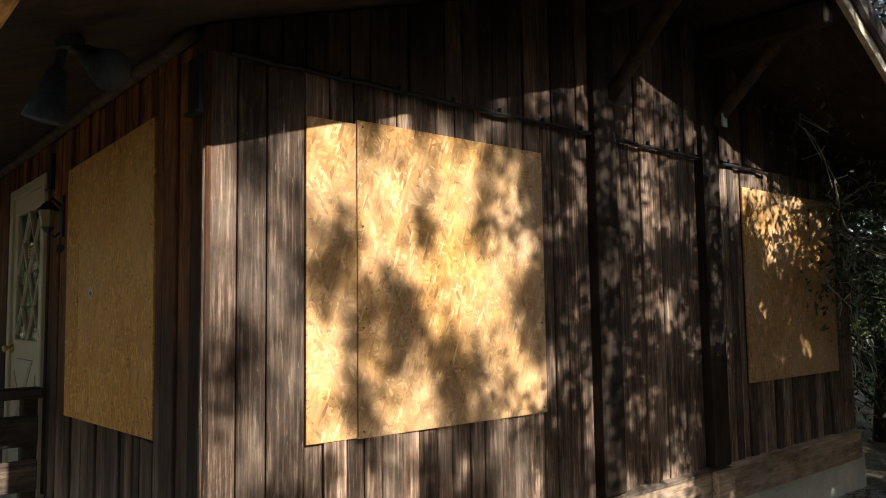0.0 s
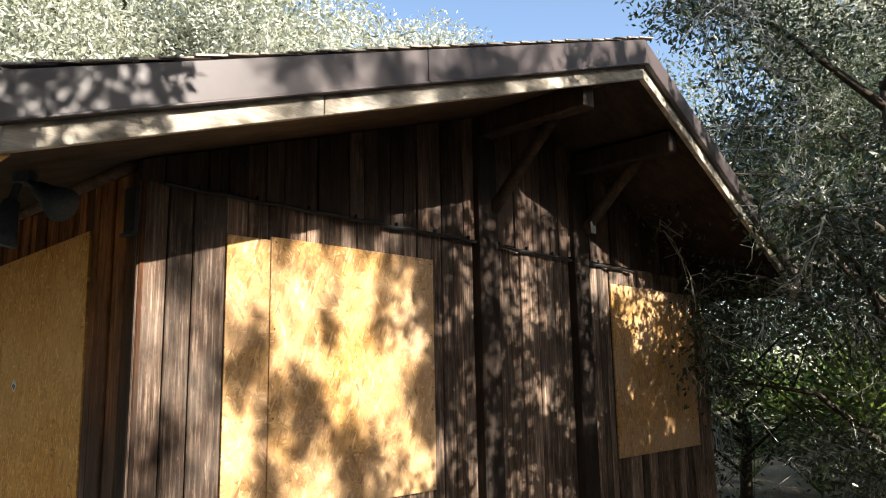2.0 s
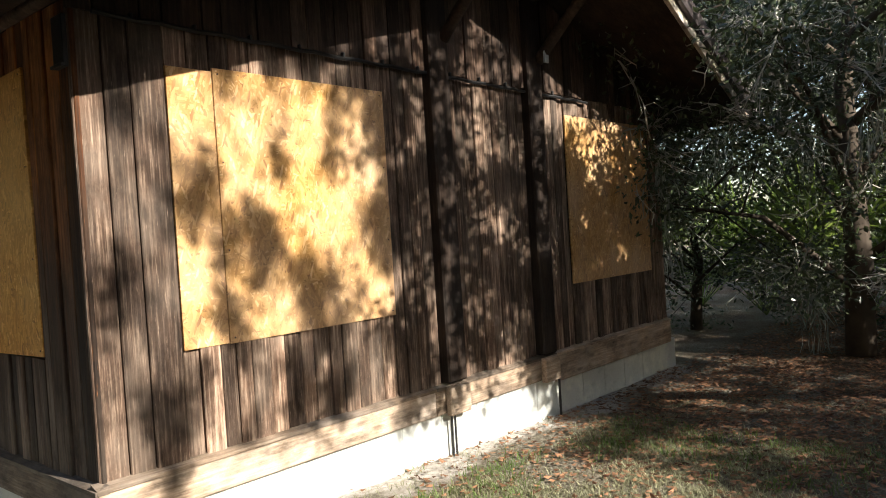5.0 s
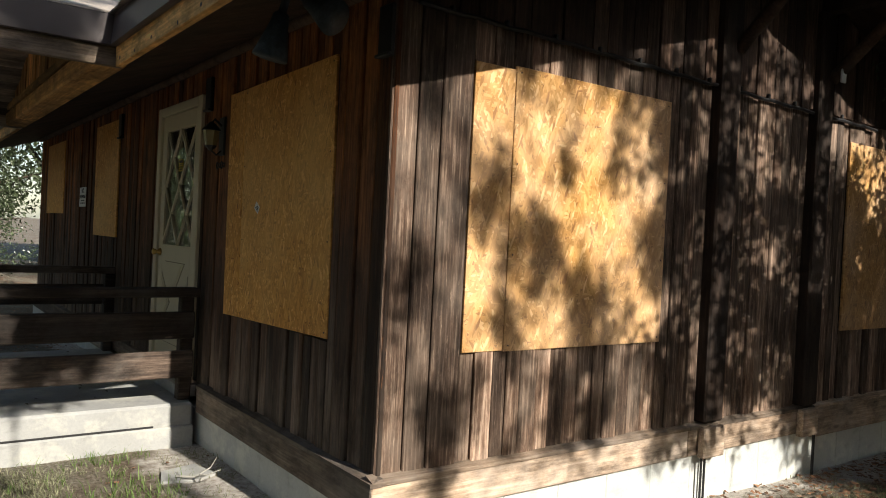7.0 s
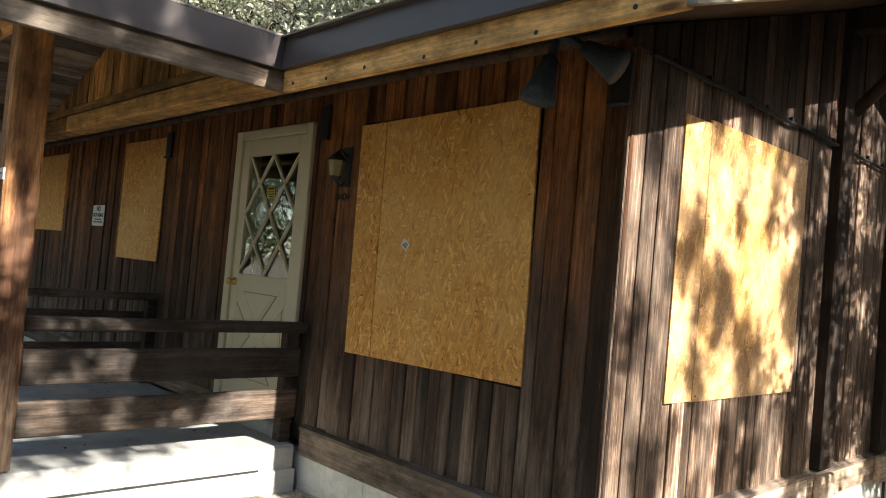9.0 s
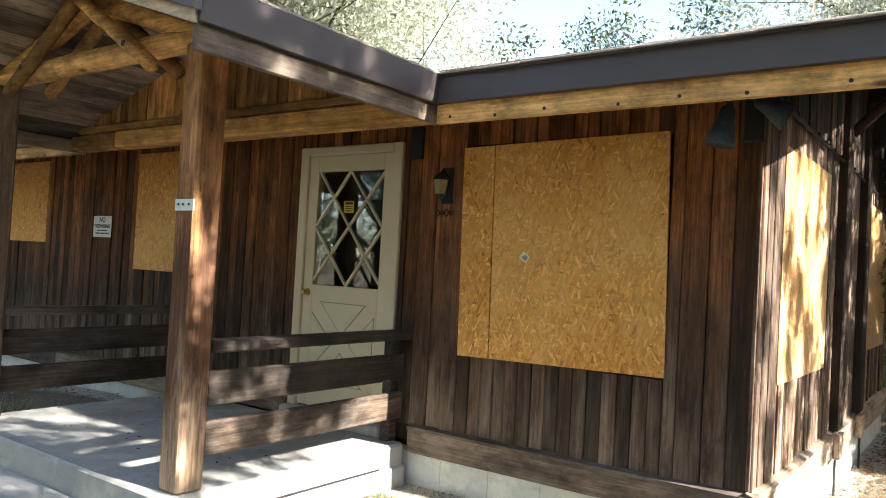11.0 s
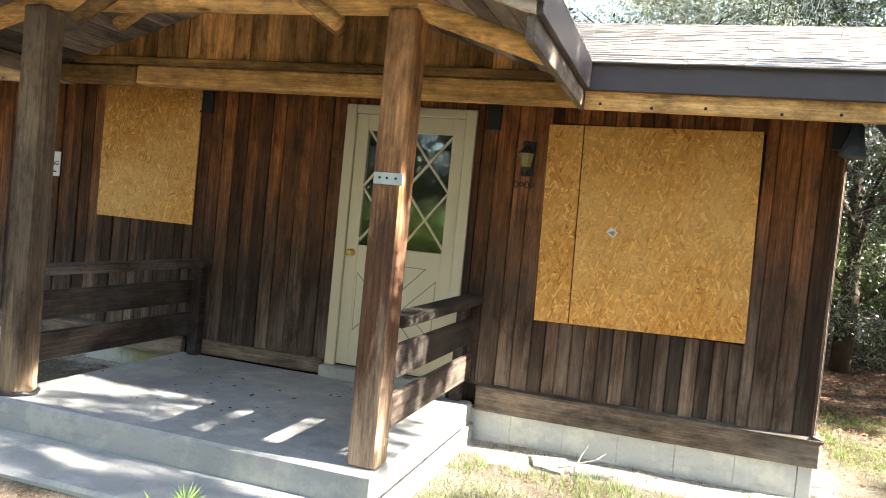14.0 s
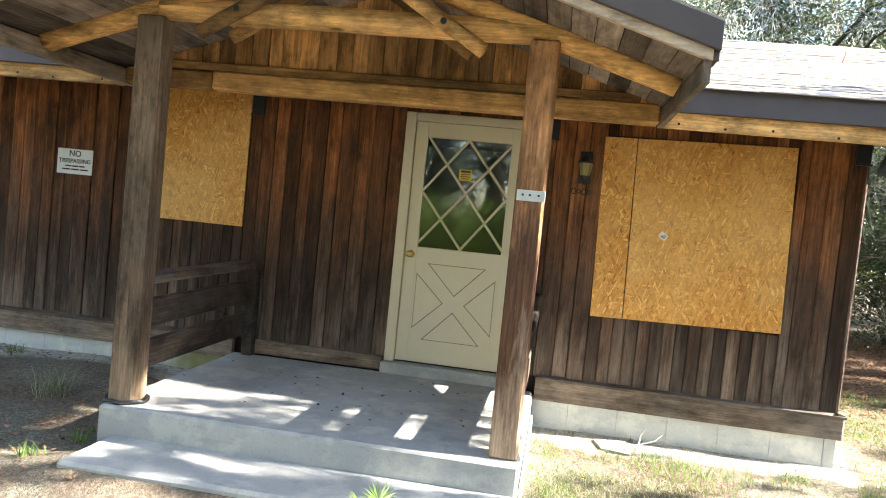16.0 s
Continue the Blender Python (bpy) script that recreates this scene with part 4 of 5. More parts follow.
# ---- vegetation ----
def leaf_mesh(name, centres, per, size, spread, material, rnd, droop=0.0, aspect=0.45):
    """Many small folded leaves round the given clump centres."""
    n = len(centres) * per
    c = np.repeat(np.array(centres), per, axis=0)
    off = rnd.normal(size=(n, 3))
    off /= np.maximum(1e-6, np.linalg.norm(off, axis=1))[:, None]
    off *= (rnd.random((n, 1)) ** 0.5) * np.array(spread)
    p = c + off
    d = rnd.normal(size=(n, 3)) + off / max(spread) * 0.8
    d[:, 2] -= droop
    d /= np.linalg.norm(d, axis=1)[:, None]
    q = rnd.normal(size=(n, 3))
    s = np.cross(d, q)
    s /= np.maximum(1e-6, np.linalg.norm(s, axis=1))[:, None]
    L = (size * rnd.uniform(0.6, 1.3, (n, 1)))
    mid = p + d * L * 0.5 + np.cross(d, s) * L * 0.08
    v = np.stack([p, mid + s * L * aspect / 2, p + d * L, mid - s * L * aspect / 2], axis=1).reshape(-1, 3)
    f = np.arange(n * 4).reshape(-1, 4)
    me = bpy.data.meshes.new(name)
    me.from_pydata(v.tolist(), [], f.tolist())
    me.materials.append(material)
    return me


def grow(base, height, radius, seed, limbs=9, trunk=0.16, lean=(0, 0), low=0.3):
    """Trunk and limbs as tubes; returns the bmesh and the clump centres on the limbs' ends."""
    rnd = random.Random(seed)
    bm = bmesh.new()
    top = Vector(base) + Vector((lean[0], lean[1], height * 0.72))
    pts = [Vector(base).lerp(top, i / 5) + Vector((rnd.uniform(-0.1, 0.1) * i / 3, rnd.uniform(-0.1, 0.1) * i / 3, 0)) for i in range(6)]
    tube(pts, [trunk * (1.25 - 0.18 * i) for i in range(6)], 10, bm, 0.08, seed)
    clumps = []
    for k in range(limbs):
        f = low + (1 - low) * k / (limbs - 1)
        a = k * 2.4 + rnd.uniform(-0.5, 0.5)
        s = pts[0].lerp(pts[-1], min(f, 0.98))
        reach = radius * (1.0 - 0.45 * abs(f - 0.5)) * rnd.uniform(0.75, 1.1)
        e = s + Vector((math.cos(a) * reach, math.sin(a) * reach, height * 0.22 * rnd.uniform(0.3, 1.2)))
        m = s.lerp(e, 0.5) + Vector((0, 0, height * 0.05))
        tube([s, m, e], [trunk * 0.4, trunk * 0.22, trunk * 0.06], 6, bm, 0.1, seed + k)
        for j in range(5):
            q = m.lerp(e, rnd.uniform(-0.2, 1.1)) + Vector([rnd.gauss(0, radius * 0.2) for _ in range(3)])
            tube([m.lerp(e, rnd.uniform(0.2, 0.9)), q], [trunk * 0.08, trunk * 0.025], 4, bm, 0, seed)
            clumps.append(tuple(q))
    return bm, clumps


def tree(name, base, height, radius, seed, label, leaf=M_LEAF, per=150, size=0.075, spread=0.55, trunk=0.16, limbs=10, moss=0, low=0.3, lean=(0, 0), twigs=0):
    t = thing(name, label, "tree", "", base)
    bm, clumps = grow(base, height, radius, seed, limbs, trunk, lean, low)
    part("trunk", bm, M_BARK, t, "", True)
    rnd = np.random.default_rng(seed)
    me = leaf_mesh("crown", clumps, per, size, (spread, spread, spread * 0.7), leaf, rnd)
    ob = new("crown", me)
    ob.parent = t
    ob.matrix_parent_inverse = t.matrix_basis.inverted()
    if twigs:
        rt = random.Random(seed + 1)
        bm = bmesh.new()
        for _ in range(twigs):
            q = Vector(rt.choice(clumps))
            d = Vector((rt.gauss(0, 1), rt.gauss(0, 1), rt.uniform(-0.6, 0.5))).normalized() * rt.uniform(0.35, 0.85)
            pts = [q, q + d * 0.5 + Vector((rt.gauss(0, 0.06), rt.gauss(0, 0.06), rt.uniform(0.0, 0.12))), q + d + Vector((rt.gauss(0, 0.08), rt.gauss(0, 0.08), -0.1))]
            tube(pts, [0.012, 0.008, 0.003], 4, bm)
            for _ in range(8):
                a = pts[1].lerp(pts[rt.choice((0, 2))], rt.random())
                b = a + (d.normalized() + Vector([rt.gauss(0, 0.8) for _ in range(3)])) * 0.11
                tube([a, b, b + Vector((rt.gauss(0, 0.06), rt.gauss(0, 0.06), rt.uniform(-0.10, 0.03)))], [0.006, 0.005, 0.002], 3, bm)
        tagged(part("twig", bm, M_TWIG, t, "pale bare lichen-covered twigs"), kind="stuff")
    if moss:
        pick = [clumps[i] for i in rnd.choice(len(clumps), min(moss, len(clumps)), replace=False)]
        me = leaf_mesh("moss", [(x, y, z - 0.4) for x, y, z in pick], 60, 0.30, (0.22, 0.22, 0.5), M_MOSS, rnd, 4.0, 0.06)
        ob = new("moss", me)
        ob.parent = t
        ob.matrix_parent_inverse = t.matrix_basis.inverted()
        tagged(ob, "hanging grey moss", kind="stuff")
    return t


# the dark evergreen by the far gable corner, whose boughs reach past the wall
tree("evergreen_tree", (7.5, -1.55, -0.1), 6.8, 2.5, 4, "dark glossy evergreen tree beside the gable corner", per=620, size=0.078, spread=0.7, trunk=0.13, limbs=16, moss=26, low=0.08, twigs=560)
tree("evergreen_tree", (11.8, -3.3, -0.1), 8.5, 3.2, 8, "dark glossy evergreen tree behind another one", per=560, size=0.09, spread=0.85, trunk=0.16, limbs=14, moss=24, low=0.1, twigs=160)
shrub = tree("evergreen_shrub", (8.8, 0.8, -0.1), 3.4, 1.6, 15, "dense dark evergreen shrub near the woods", per=200, size=0.08, spread=0.5, trunk=0.07, limbs=12, low=0.1)

for x, y, r in ((10.2, -4.4, 40), (12.4, -4.0, 130), (11.4, -6.2, 220), (13.4, -2.2, 310), (9.2, -6.4, 80), (-2.6, 14.5, 15), (-4.6, 15.2, 100), (-0.9, 16.0, 190)):
    copy_thing(shrub, Matrix.Translation((x, y, -0.1)) @ Matrix.Rotation(radians(r), 4, "Z"))

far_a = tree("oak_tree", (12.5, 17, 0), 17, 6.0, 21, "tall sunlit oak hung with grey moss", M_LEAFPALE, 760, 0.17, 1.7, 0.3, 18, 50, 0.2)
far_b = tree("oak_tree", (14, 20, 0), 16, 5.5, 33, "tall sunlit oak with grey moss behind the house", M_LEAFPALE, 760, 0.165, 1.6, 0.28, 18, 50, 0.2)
far_c = tree("woodland_tree", (19.5, -4.5, 0), 9, 3.6, 45, "dark green woodland tree with dense foliage", M_LEAF, 260, 0.15, 1.0, 0.18, 14, 8, 0.08)
WOODS = [(far_a, 9, 24, 140), (far_b, 3, 26, 200), (far_a, -3, 23, 250), (far_b, -8, 19, 20),
         (far_c, 15.5, 4.5, 90), (far_c, 20, -8, 200), (far_c, 22, 2, 10), (far_c, 18, 8, 140), (far_c, -6, 15, 60), (far_c, -1, 17, 170),
         (far_c, -15, 9.5, 20), (far_a, -27, 8, 90), (far_b, -26, -5, 300), (far_c, -17, -6, 220), (far_c, -14, 15, 10),
         (far_c, 4, 19, 77), (far_c, 10, 16, 33), (far_b, 19, 21, 120), (far_a, 23, 1, 310), (far_b, 8, 19, 75), (far_a, 5, 22, 11), (far_a, -11, -15, 44), (far_b, 19, -13, 21), (far_c, -8.5, -11, 66), (far_c, 17, -9, 60), (far_b, -31, 1, 33), (far_b, -19, 4.6, 133), (far_c, -13.2, 6.6, 33)]
for src, x, y, r in WOODS:
    copy_thing(src, Matrix.Translation((x, y, 0)) @ Matrix.Rotation(radians(r), 4, "Z"))


# unseen trees south of the yard, leaf clumps placed to shade the gable wall
def shade_clumps(spots, dist):
    """Places on the sun's way to points (x, y, z), dist metres before them."""
    return [tuple(Vector(p) - SUN_WAY * (dist + (i % 5) * 0.35)) for i, p in enumerate(spots)]


def on_wall(spots):
    return [(x, 0.0, z) for x, z in spots]


def shade_tree(base, crown, seed, per, size, spread, label):
    t = thing("live_oak", label, "tree", "oaks south of the yard", base)
    rnd = random.Random(seed)
    bm = bmesh.new()
    cen = Vector([sum(c[i] for c in crown) / len(crown) for i in range(3)])
    fork = Vector(base).lerp(cen, 0.55)
    tube([base, Vector(base).lerp(fork, 0.5) + Vector((0.2, 0, 0)), fork], [0.22, 0.17, 0.13], 10, bm, 0.06, seed)
    done = []
    for i, c in enumerate(crown):
        c = Vector(c)
        if i % 60 == 0 or not done:
            tube([fork, fork.lerp(c, 0.6) + Vector((0, 0, 0.25)), c], [0.014, 0.010, 0.006], 5, bm)
        else:
            tube([min(done, key=lambda q: (q - c).length), c], [0.006, 0.003], 4, bm)
        done.append(c)
    part("trunk", bm, M_BARK, t, "", True)
    ob = new("crown", leaf_mesh("crown", crown, per, size, spread, M_LEAF, np.random.default_rng(seed)))
    ob.parent = t
    ob.matrix_parent_inverse = t.matrix_basis.inverted()
    return t


def scatter(n, x0, x1, z0, z1, seed):
    rnd = random.Random(seed)
    return [(rnd.uniform(x0, x1), rnd.uniform(z0, z1)) for _ in range(n)]


def on_yard(n, x0, x1, y0, y1, seed):
    return [(x, y, 0.0) for x, y in scatter(n, x0, x1, y0, y1, seed)]


def on_porch(seed):
    """Points of the porch's sunny side: fascia, post, slab and step."""
    rnd = random.Random(seed)
    out = [(rnd.uniform(-2.5, -1.0), PY0, rnd.uniform(2.40, 2.75)) for _ in range(64)]
    out += [(-1.84, 2.39, rnd.uniform(1.75, 2.7)) for _ in range(10)] + [(-1.84, 2.39, rnd.uniform(0.6, 1.1)) for _ in range(4)]
    out += [(rnd.uniform(-1.95, -0.6), rnd.uniform(2.4, 4.9), 0.3) for _ in range(80)]
    return out + [(rnd.uniform(-2.6, -2.0), rnd.uniform(2.2, 4.9), 0.12) for _ in range(64)]


def on_rake(seed):
    rnd = random.Random(seed)
    return [(x, rake_y(x) - 0.03, EAVE_Z + 0.1 + SLOPE * (x - EAVE_X) + rnd.uniform(-0.1, 0.2)) for x in (rnd.uniform(1.3, 3.0) for _ in range(20))]


# wide soft shade on the near half of the wall
LIT = ((0.06, 1.85, 0.13, 0.45), (0.40, 1.98, 0.10, 0.42), (0.05, 0.6, 0.13, 0.36), (0.30, 1.02, 0.14, 0.26), (0.56, 2.24, 0.13, 0.16), (0.98, 2.22, 0.19, 0.15), (0.9, 1.92, 0.12, 0.18),
       (0.5, 1.3, 0.06, 0.16), (1.3, 1.98, 0.10, 0.13), (1.72, 1.95, 0.14, 0.2), (1.28, 1.7, 0.18, 0.2), (1.46, 1.55, 0.2, 0.2), (1.0, 1.14, 0.16, 0.08), (1.65, 1.27, 0.1, 0.17),
       (1.75, 1.02, 0.2, 0.07), (0.98, 0.75, 0.07, 0.2), (0.66, 0.78, 0.06, 0.2), (1.7, 0.85, 0.1, 0.15), (1.75, 0.5, 0.15, 0.1), (1.3, 0.12, 0.8, 0.16), (0.2, 0.3, 0.12, 0.08), (0.9, 0.33, 0.2, 0.07))
# sunlit patches of the lawn: x, y and half widths
LIT_LAWN = ((1.45, -1.1, 0.5, 0.3), (2.9, -0.35, 0.7, 0.25), (0.6, -0.35, 0.7, 0.22), (-0.05, -0.62, 0.4, 0.12), (2.1, -1.2, 0.35, 0.15), (1.6, -0.45, 0.5, 0.15), (2.6, -1.75, 0.3, 0.16), (3.2, -1.3, 0.35, 0.12),
            (-0.4, 0.75, 0.7, 0.6), (-1.1, 1.6, 0.6, 0.7), (-1.1, -1.0, 0.16, 0.1), (-0.2, -1.25, 0.2, 0.09), (3.7, -2.1, 0.4, 0.14), (0.9, -2.2, 0.2, 0.1), (-2.2, 0.9, 0.5, 0.25), (-3.0, 1.6, 0.5, 0.4), (-2.5, -0.6, 0.3, 0.15), (-3.2, -0.2, 0.3, 0.2))


def shaded(n, seed):
    """Points of the near half of the gable wall that lie outside the sunlit patches."""
    rnd = random.Random(seed)
    out = []
    while len(out) < n:
        x, z = rnd.uniform(-0.05, 2.05), rnd.uniform(0.0, 2.7)
        if all(((x - a) / (c + 0.07)) ** 2 + ((z - b) / (d + 0.07)) ** 2 > 1 for a, b, c, d in LIT):
            out.append((x, z))
    return out


def shaded_lawn(n, seed):
    """Points of the lawn outside its sunlit patches."""
    rnd = random.Random(seed)
    out = []
    while len(out) < n:
        x, y = rnd.uniform(-4.0, 4.6), rnd.uniform(-4.4, 1.0)
        if (x < -0.3 or y < -0.15) and (x < -1.3 or y < 0.15) and all(((x - a) / (c + 0.2)) ** 2 + ((y - b) / (d + 0.2)) ** 2 > 1 for a, b, c, d in LIT_LAWN):
            out.append((x, y, 0.0))
    return out


SOFT = shaded(145, 8)
shade_tree((-2.6, -13.4, 0), shade_clumps(shaded_lawn(560, 90) + on_yard(300, 4.4, 13, -5.5, 0.6, 92), 8.6), 54, 75, 0.09, (0.24, 0.22, 0.16), "unseen live oak placed to shade the lawn")
shade_tree((2.2, -13.8, 0), shade_clumps(on_wall(scatter(64, 0.0, 2.1, 0.5, 2.4, 91)), 7.4), 55, 22, 0.065, (0.2, 0.2, 0.22), "unseen sparse oak placed to thin the sun on the gable")
shade_tree((-0.5, -13.0, 0), shade_clumps(on_wall(SOFT) + on_yard(12, -3.2, -0.2, 0.1, 2.2, 33) + on_yard(16, -3.2, -1.2, 0.1, 2.2, 38) + on_porch(40) + on_rake(26), 6.8), 51, 70, 0.065, (0.085, 0.085, 0.15), "live oak whose leaves shade the gable end")
# finer, denser shade further along
FINE = scatter(330, 3.5, 6.6, -0.2, 1.1, 27) + scatter(190, 2.05, 4.3, 0.2, 3.1, 5) + scatter(90, 2.05, 4.3, 0.5, 2.0, 15) + scatter(270, 4.0, 6.4, 0.1, 1.95, 6) + scatter(20, 4.2, 6.0, 1.8, 2.7, 7) + scatter(130, 4.0, 6.4, 0.4, 1.75, 29) + scatter(14, 1.6, 2.2, 0.3, 2.4, 17)
shade_tree((5.0, -8.2, 0), shade_clumps(on_wall(FINE) + on_yard(60, 2.6, 9, -3.0, -0.3, 34) + on_yard(90, 3.3, 9, -2.4, -0.1, 36) + on_yard(90, 2.7, 8.5, -4.2, -0.9, 37) + on_yard(16, 5.5, 8.5, -0.5, 2, 35), 4.7), 52, 62, 0.085, (0.16, 0.16, 0.16), "unseen evergreen oak placed to shade the far half of the gable")


shade_tree((-4.5, -14.5, 0), shade_clumps(on_yard(130, -6.5, 5.5, -9, -2.0, 71), 12.0), 53, 95, 0.11, (0.34, 0.34, 0.3), "unseen live oak placed to shade the southern yard")
# unseen undergrowth and high canopy, added in the south to hold back sky light
for k in range(11):
    copy_thing(far_c, Matrix.Translation((-11 + 2.5 * k, -12.3 - 0.7 * (k % 2), 0)) @ Matrix.Rotation(radians(47 * k), 4, "Z")).scale = (0.7, 0.7, 0.7)
for x, y, r in ((-9, -15, 10), (-5.5, -16.5, 80), (-2, -15.5, 150), (1.5, -16.5, 220), (5, -15.5, 290), (8.5, -16, 30), (12, -14, 100), (-12, -12, 170)):
    sc = 0.62
    copy_thing(far_c, Matrix.Translation((x, y, 0)) @ Matrix.Rotation(radians(r), 4, "Z")).scale = (sc, sc, sc)
for x, y, r, sc in ((-6.5, -9.5, 15, 1.0), (-9.5, -8, 95, 1.05), (-8, -12, 140, 1.15), (-5, -13, 200, 1.0)):
    copy_thing(far_c, Matrix.Translation((x, y, 0)) @ Matrix.Rotation(radians(r), 4, "Z")).scale = (sc, sc, sc)
rc = random.Random(61)
canopy = [(rc.uniform(-6, 8), rc.uniform(-9.5, -3.5), rc.uniform(8.8, 12.0)) for _ in range(210)]
shade_tree((9.5, -10.5, 0), canopy, 62, 120, 0.17, (0.8, 0.8, 0.5), "unseen high oak canopy added to hold back sky light")


def palmetto(base, seed, size=0.55, fans=9):
    """Fans of pointed blades on arching stalks."""
    rnd = random.Random(seed)
    t = thing("palmetto", "green saw palmetto with fan leaves", "plant", "palmettos", base)
    stalks = bmesh.new()
    for f in range(fans):
        verts, faces = [], []
        a = math.tau * f / fans + rnd.uniform(-0.3, 0.3)
        el = rnd.uniform(0.5, 1.3)
        d = Vector((math.cos(a) * math.cos(el), math.sin(a) * math.cos(el), math.sin(el)))
        tip = Vector(base) + d * size * rnd.uniform(0.9, 1.6)
        tube([base, Vector(base).lerp(tip, 0.6) + Vector((0, 0, 0.05)), tip], [0.012, 0.008, 0.005], 5, stalks)
        u = d.cross(Vector((0, 0, 1))).normalized()
        for k in range(17):
            q = (k / 16 - 0.5) * 3.6
            r = (d * math.cos(q) + u * math.sin(q)).normalized() * size * (1 - 0.12 * abs(q))
            r.z -= 0.10 * size
            w = d.cross(r).cross(r).normalized() * 0.026 * min(1.0, size / 0.6)
            b = len(verts)
            verts += [tuple(tip), tuple(tip + r * 0.5 + w), tuple(tip + r), tuple(tip + r * 0.5 - w)]
            faces.append((b, b + 1, b + 2, b + 3))
        me = bpy.data.meshes.new("fan")
        me.from_pydata(verts, [], faces)
        me.materials.append(M_PALM)
        ob = new("fan", me)
        ob.parent = t
        ob.matrix_parent_inverse = t.matrix_basis.inverted()
    tagged(part("stalk", stalks, M_PALM, t), kind="stuff")
    return t


rp = random.Random(77)
pal = palmetto((-8.4, 4.3, -0.1), 3, 1.15, 15)
for x, y in ((-8.9, 5.6), (-9.3, 3.2), (-9.8, 4.4), (-9.4, 6.6), (-10.5, 5.2), (-8.8, 2.0), (-10.4, 0.6), (-9.8, 8.2), (9.4, -1.2), (10.6, 0.4), (10.2, -2.6), (11.5, 1.8), (12.2, -0.6)):
    copy_thing(pal, Matrix.Translation((x, y, -0.1)) @ Matrix.Rotation(rp.uniform(0, 6), 4, "Z"))
small = palmetto((-2.15, 3.3, 0.0), 5, 0.12, 3)
small.location = (-2.72, 3.02, 0.08)


# ---- ground cover ----
def blades(name, spots, per, height, width, spread, material, seed, label, flat=0.0):
    rnd = np.random.default_rng(seed)
    n = len(spots) * per
    c = np.repeat(np.array(spots), per, axis=0)
    p = c + np.column_stack([rnd.normal(0, spread, n), rnd.normal(0, spread, n)])
    z = np.array([ground_z(x, y) for x, y in p]) - 0.004
    a = rnd.uniform(0, math.tau, n)
    h = height * rnd.uniform(0.4, 1.3, n)
    bend = h * rnd.uniform(0.2, 1.0 + flat, n)
    up = h * rnd.uniform(0.5, 1.0, n) * (1 - flat * 0.8)
    ox, oy = np.cos(a) * bend, np.sin(a) * bend
    wx, wy = -np.sin(a) * width, np.cos(a) * width
    v = np.stack([np.column_stack([p[:, 0] - wx, p[:, 1] - wy, z]), np.column_stack([p[:, 0] + wx, p[:, 1] + wy, z]),
                  np.column_stack([p[:, 0] + ox * 0.4 + wx * 0.7, p[:, 1] + oy * 0.4 + wy * 0.7, z + up * 0.65]), np.column_stack([p[:, 0] + ox * 0.4 - wx * 0.7, p[:, 1] + oy * 0.4 - wy * 0.7, z + up * 0.65]),
                  np.column_stack([p[:, 0] + ox, p[:, 1] + oy, z + up])], axis=1).reshape(-1, 3)
    i = np.arange(n) * 5
    q = np.column_stack([i, i + 1, i + 2, i + 3]).tolist() + np.column_stack([i + 3, i + 2, i + 4]).tolist()
    me = bpy.data.meshes.new(name)
    me.from_pydata(v.tolist(), [], q)
    me.materials.append(material)
    return tagged(new(name, me), label, "grass", "", "stuff")


def yard_spots(n, x0, x1, y0, y1, seed, keep):
    rnd = random.Random(seed)
    out = []
    while len(out) < n:
        x, y = rnd.uniform(x0, x1), rnd.uniform(y0, y1)
        inside = (x > -0.02 and -0.02 < y < 10) or (-2.55 < x < 0.1 and 2.28 < y < 5.0)
        if not inside and rnd.random() < keep(x, y):
            out.append((x, y))
    return out


def patch(x, y):
    return noise.noise((x * 0.8, y * 0.8, 9))


near_wall = lambda x, y: min(abs(y) if x > 0 else math.hypot(x, min(0, y)), abs(x) if y > 0 else 9)
blades("dry_grass", yard_spots(9500, -5, 5.2, -3.7, 2.6, 1, lambda x, y: (0.10 if near_wall(x, y) < (1.0 if x < 0 else 0.5) else 1.0) * (0.85 if patch(x, y) > -0.05 else 0.15) * (1.0 if x < 4 else 0.25)), 21, 0.05, 0.0024, 0.05, M_GRASS, 2, "dry straw-coloured lawn grass in thin patches", 0.3)
blades("green_grass", yard_spots(1000, -6, 4, -3, 4, 3, lambda x, y: (0.15 if near_wall(x, y) < 0.4 else 1.0) * (1.0 if patch(x + 7, y) > 0.05 else 0.08)), 14, 0.085, 0.0026, 0.05, M_GREEN, 4, "tufts of green grass among dry lawn", 0.1)
blades("green_tuft", [(-0.62, 1.45), (-0.7, 1.35), (-0.55, 1.3), (-0.8, 1.55), (-0.75, 1.2), (-0.9, 1.4), (-1.1, 1.9), (-1.0, 1.2), (-0.85, 1.0)], 34, 0.085, 0.0028, 0.10, M_GREEN, 6, "lush green grass tufts near the wall", 0.0)


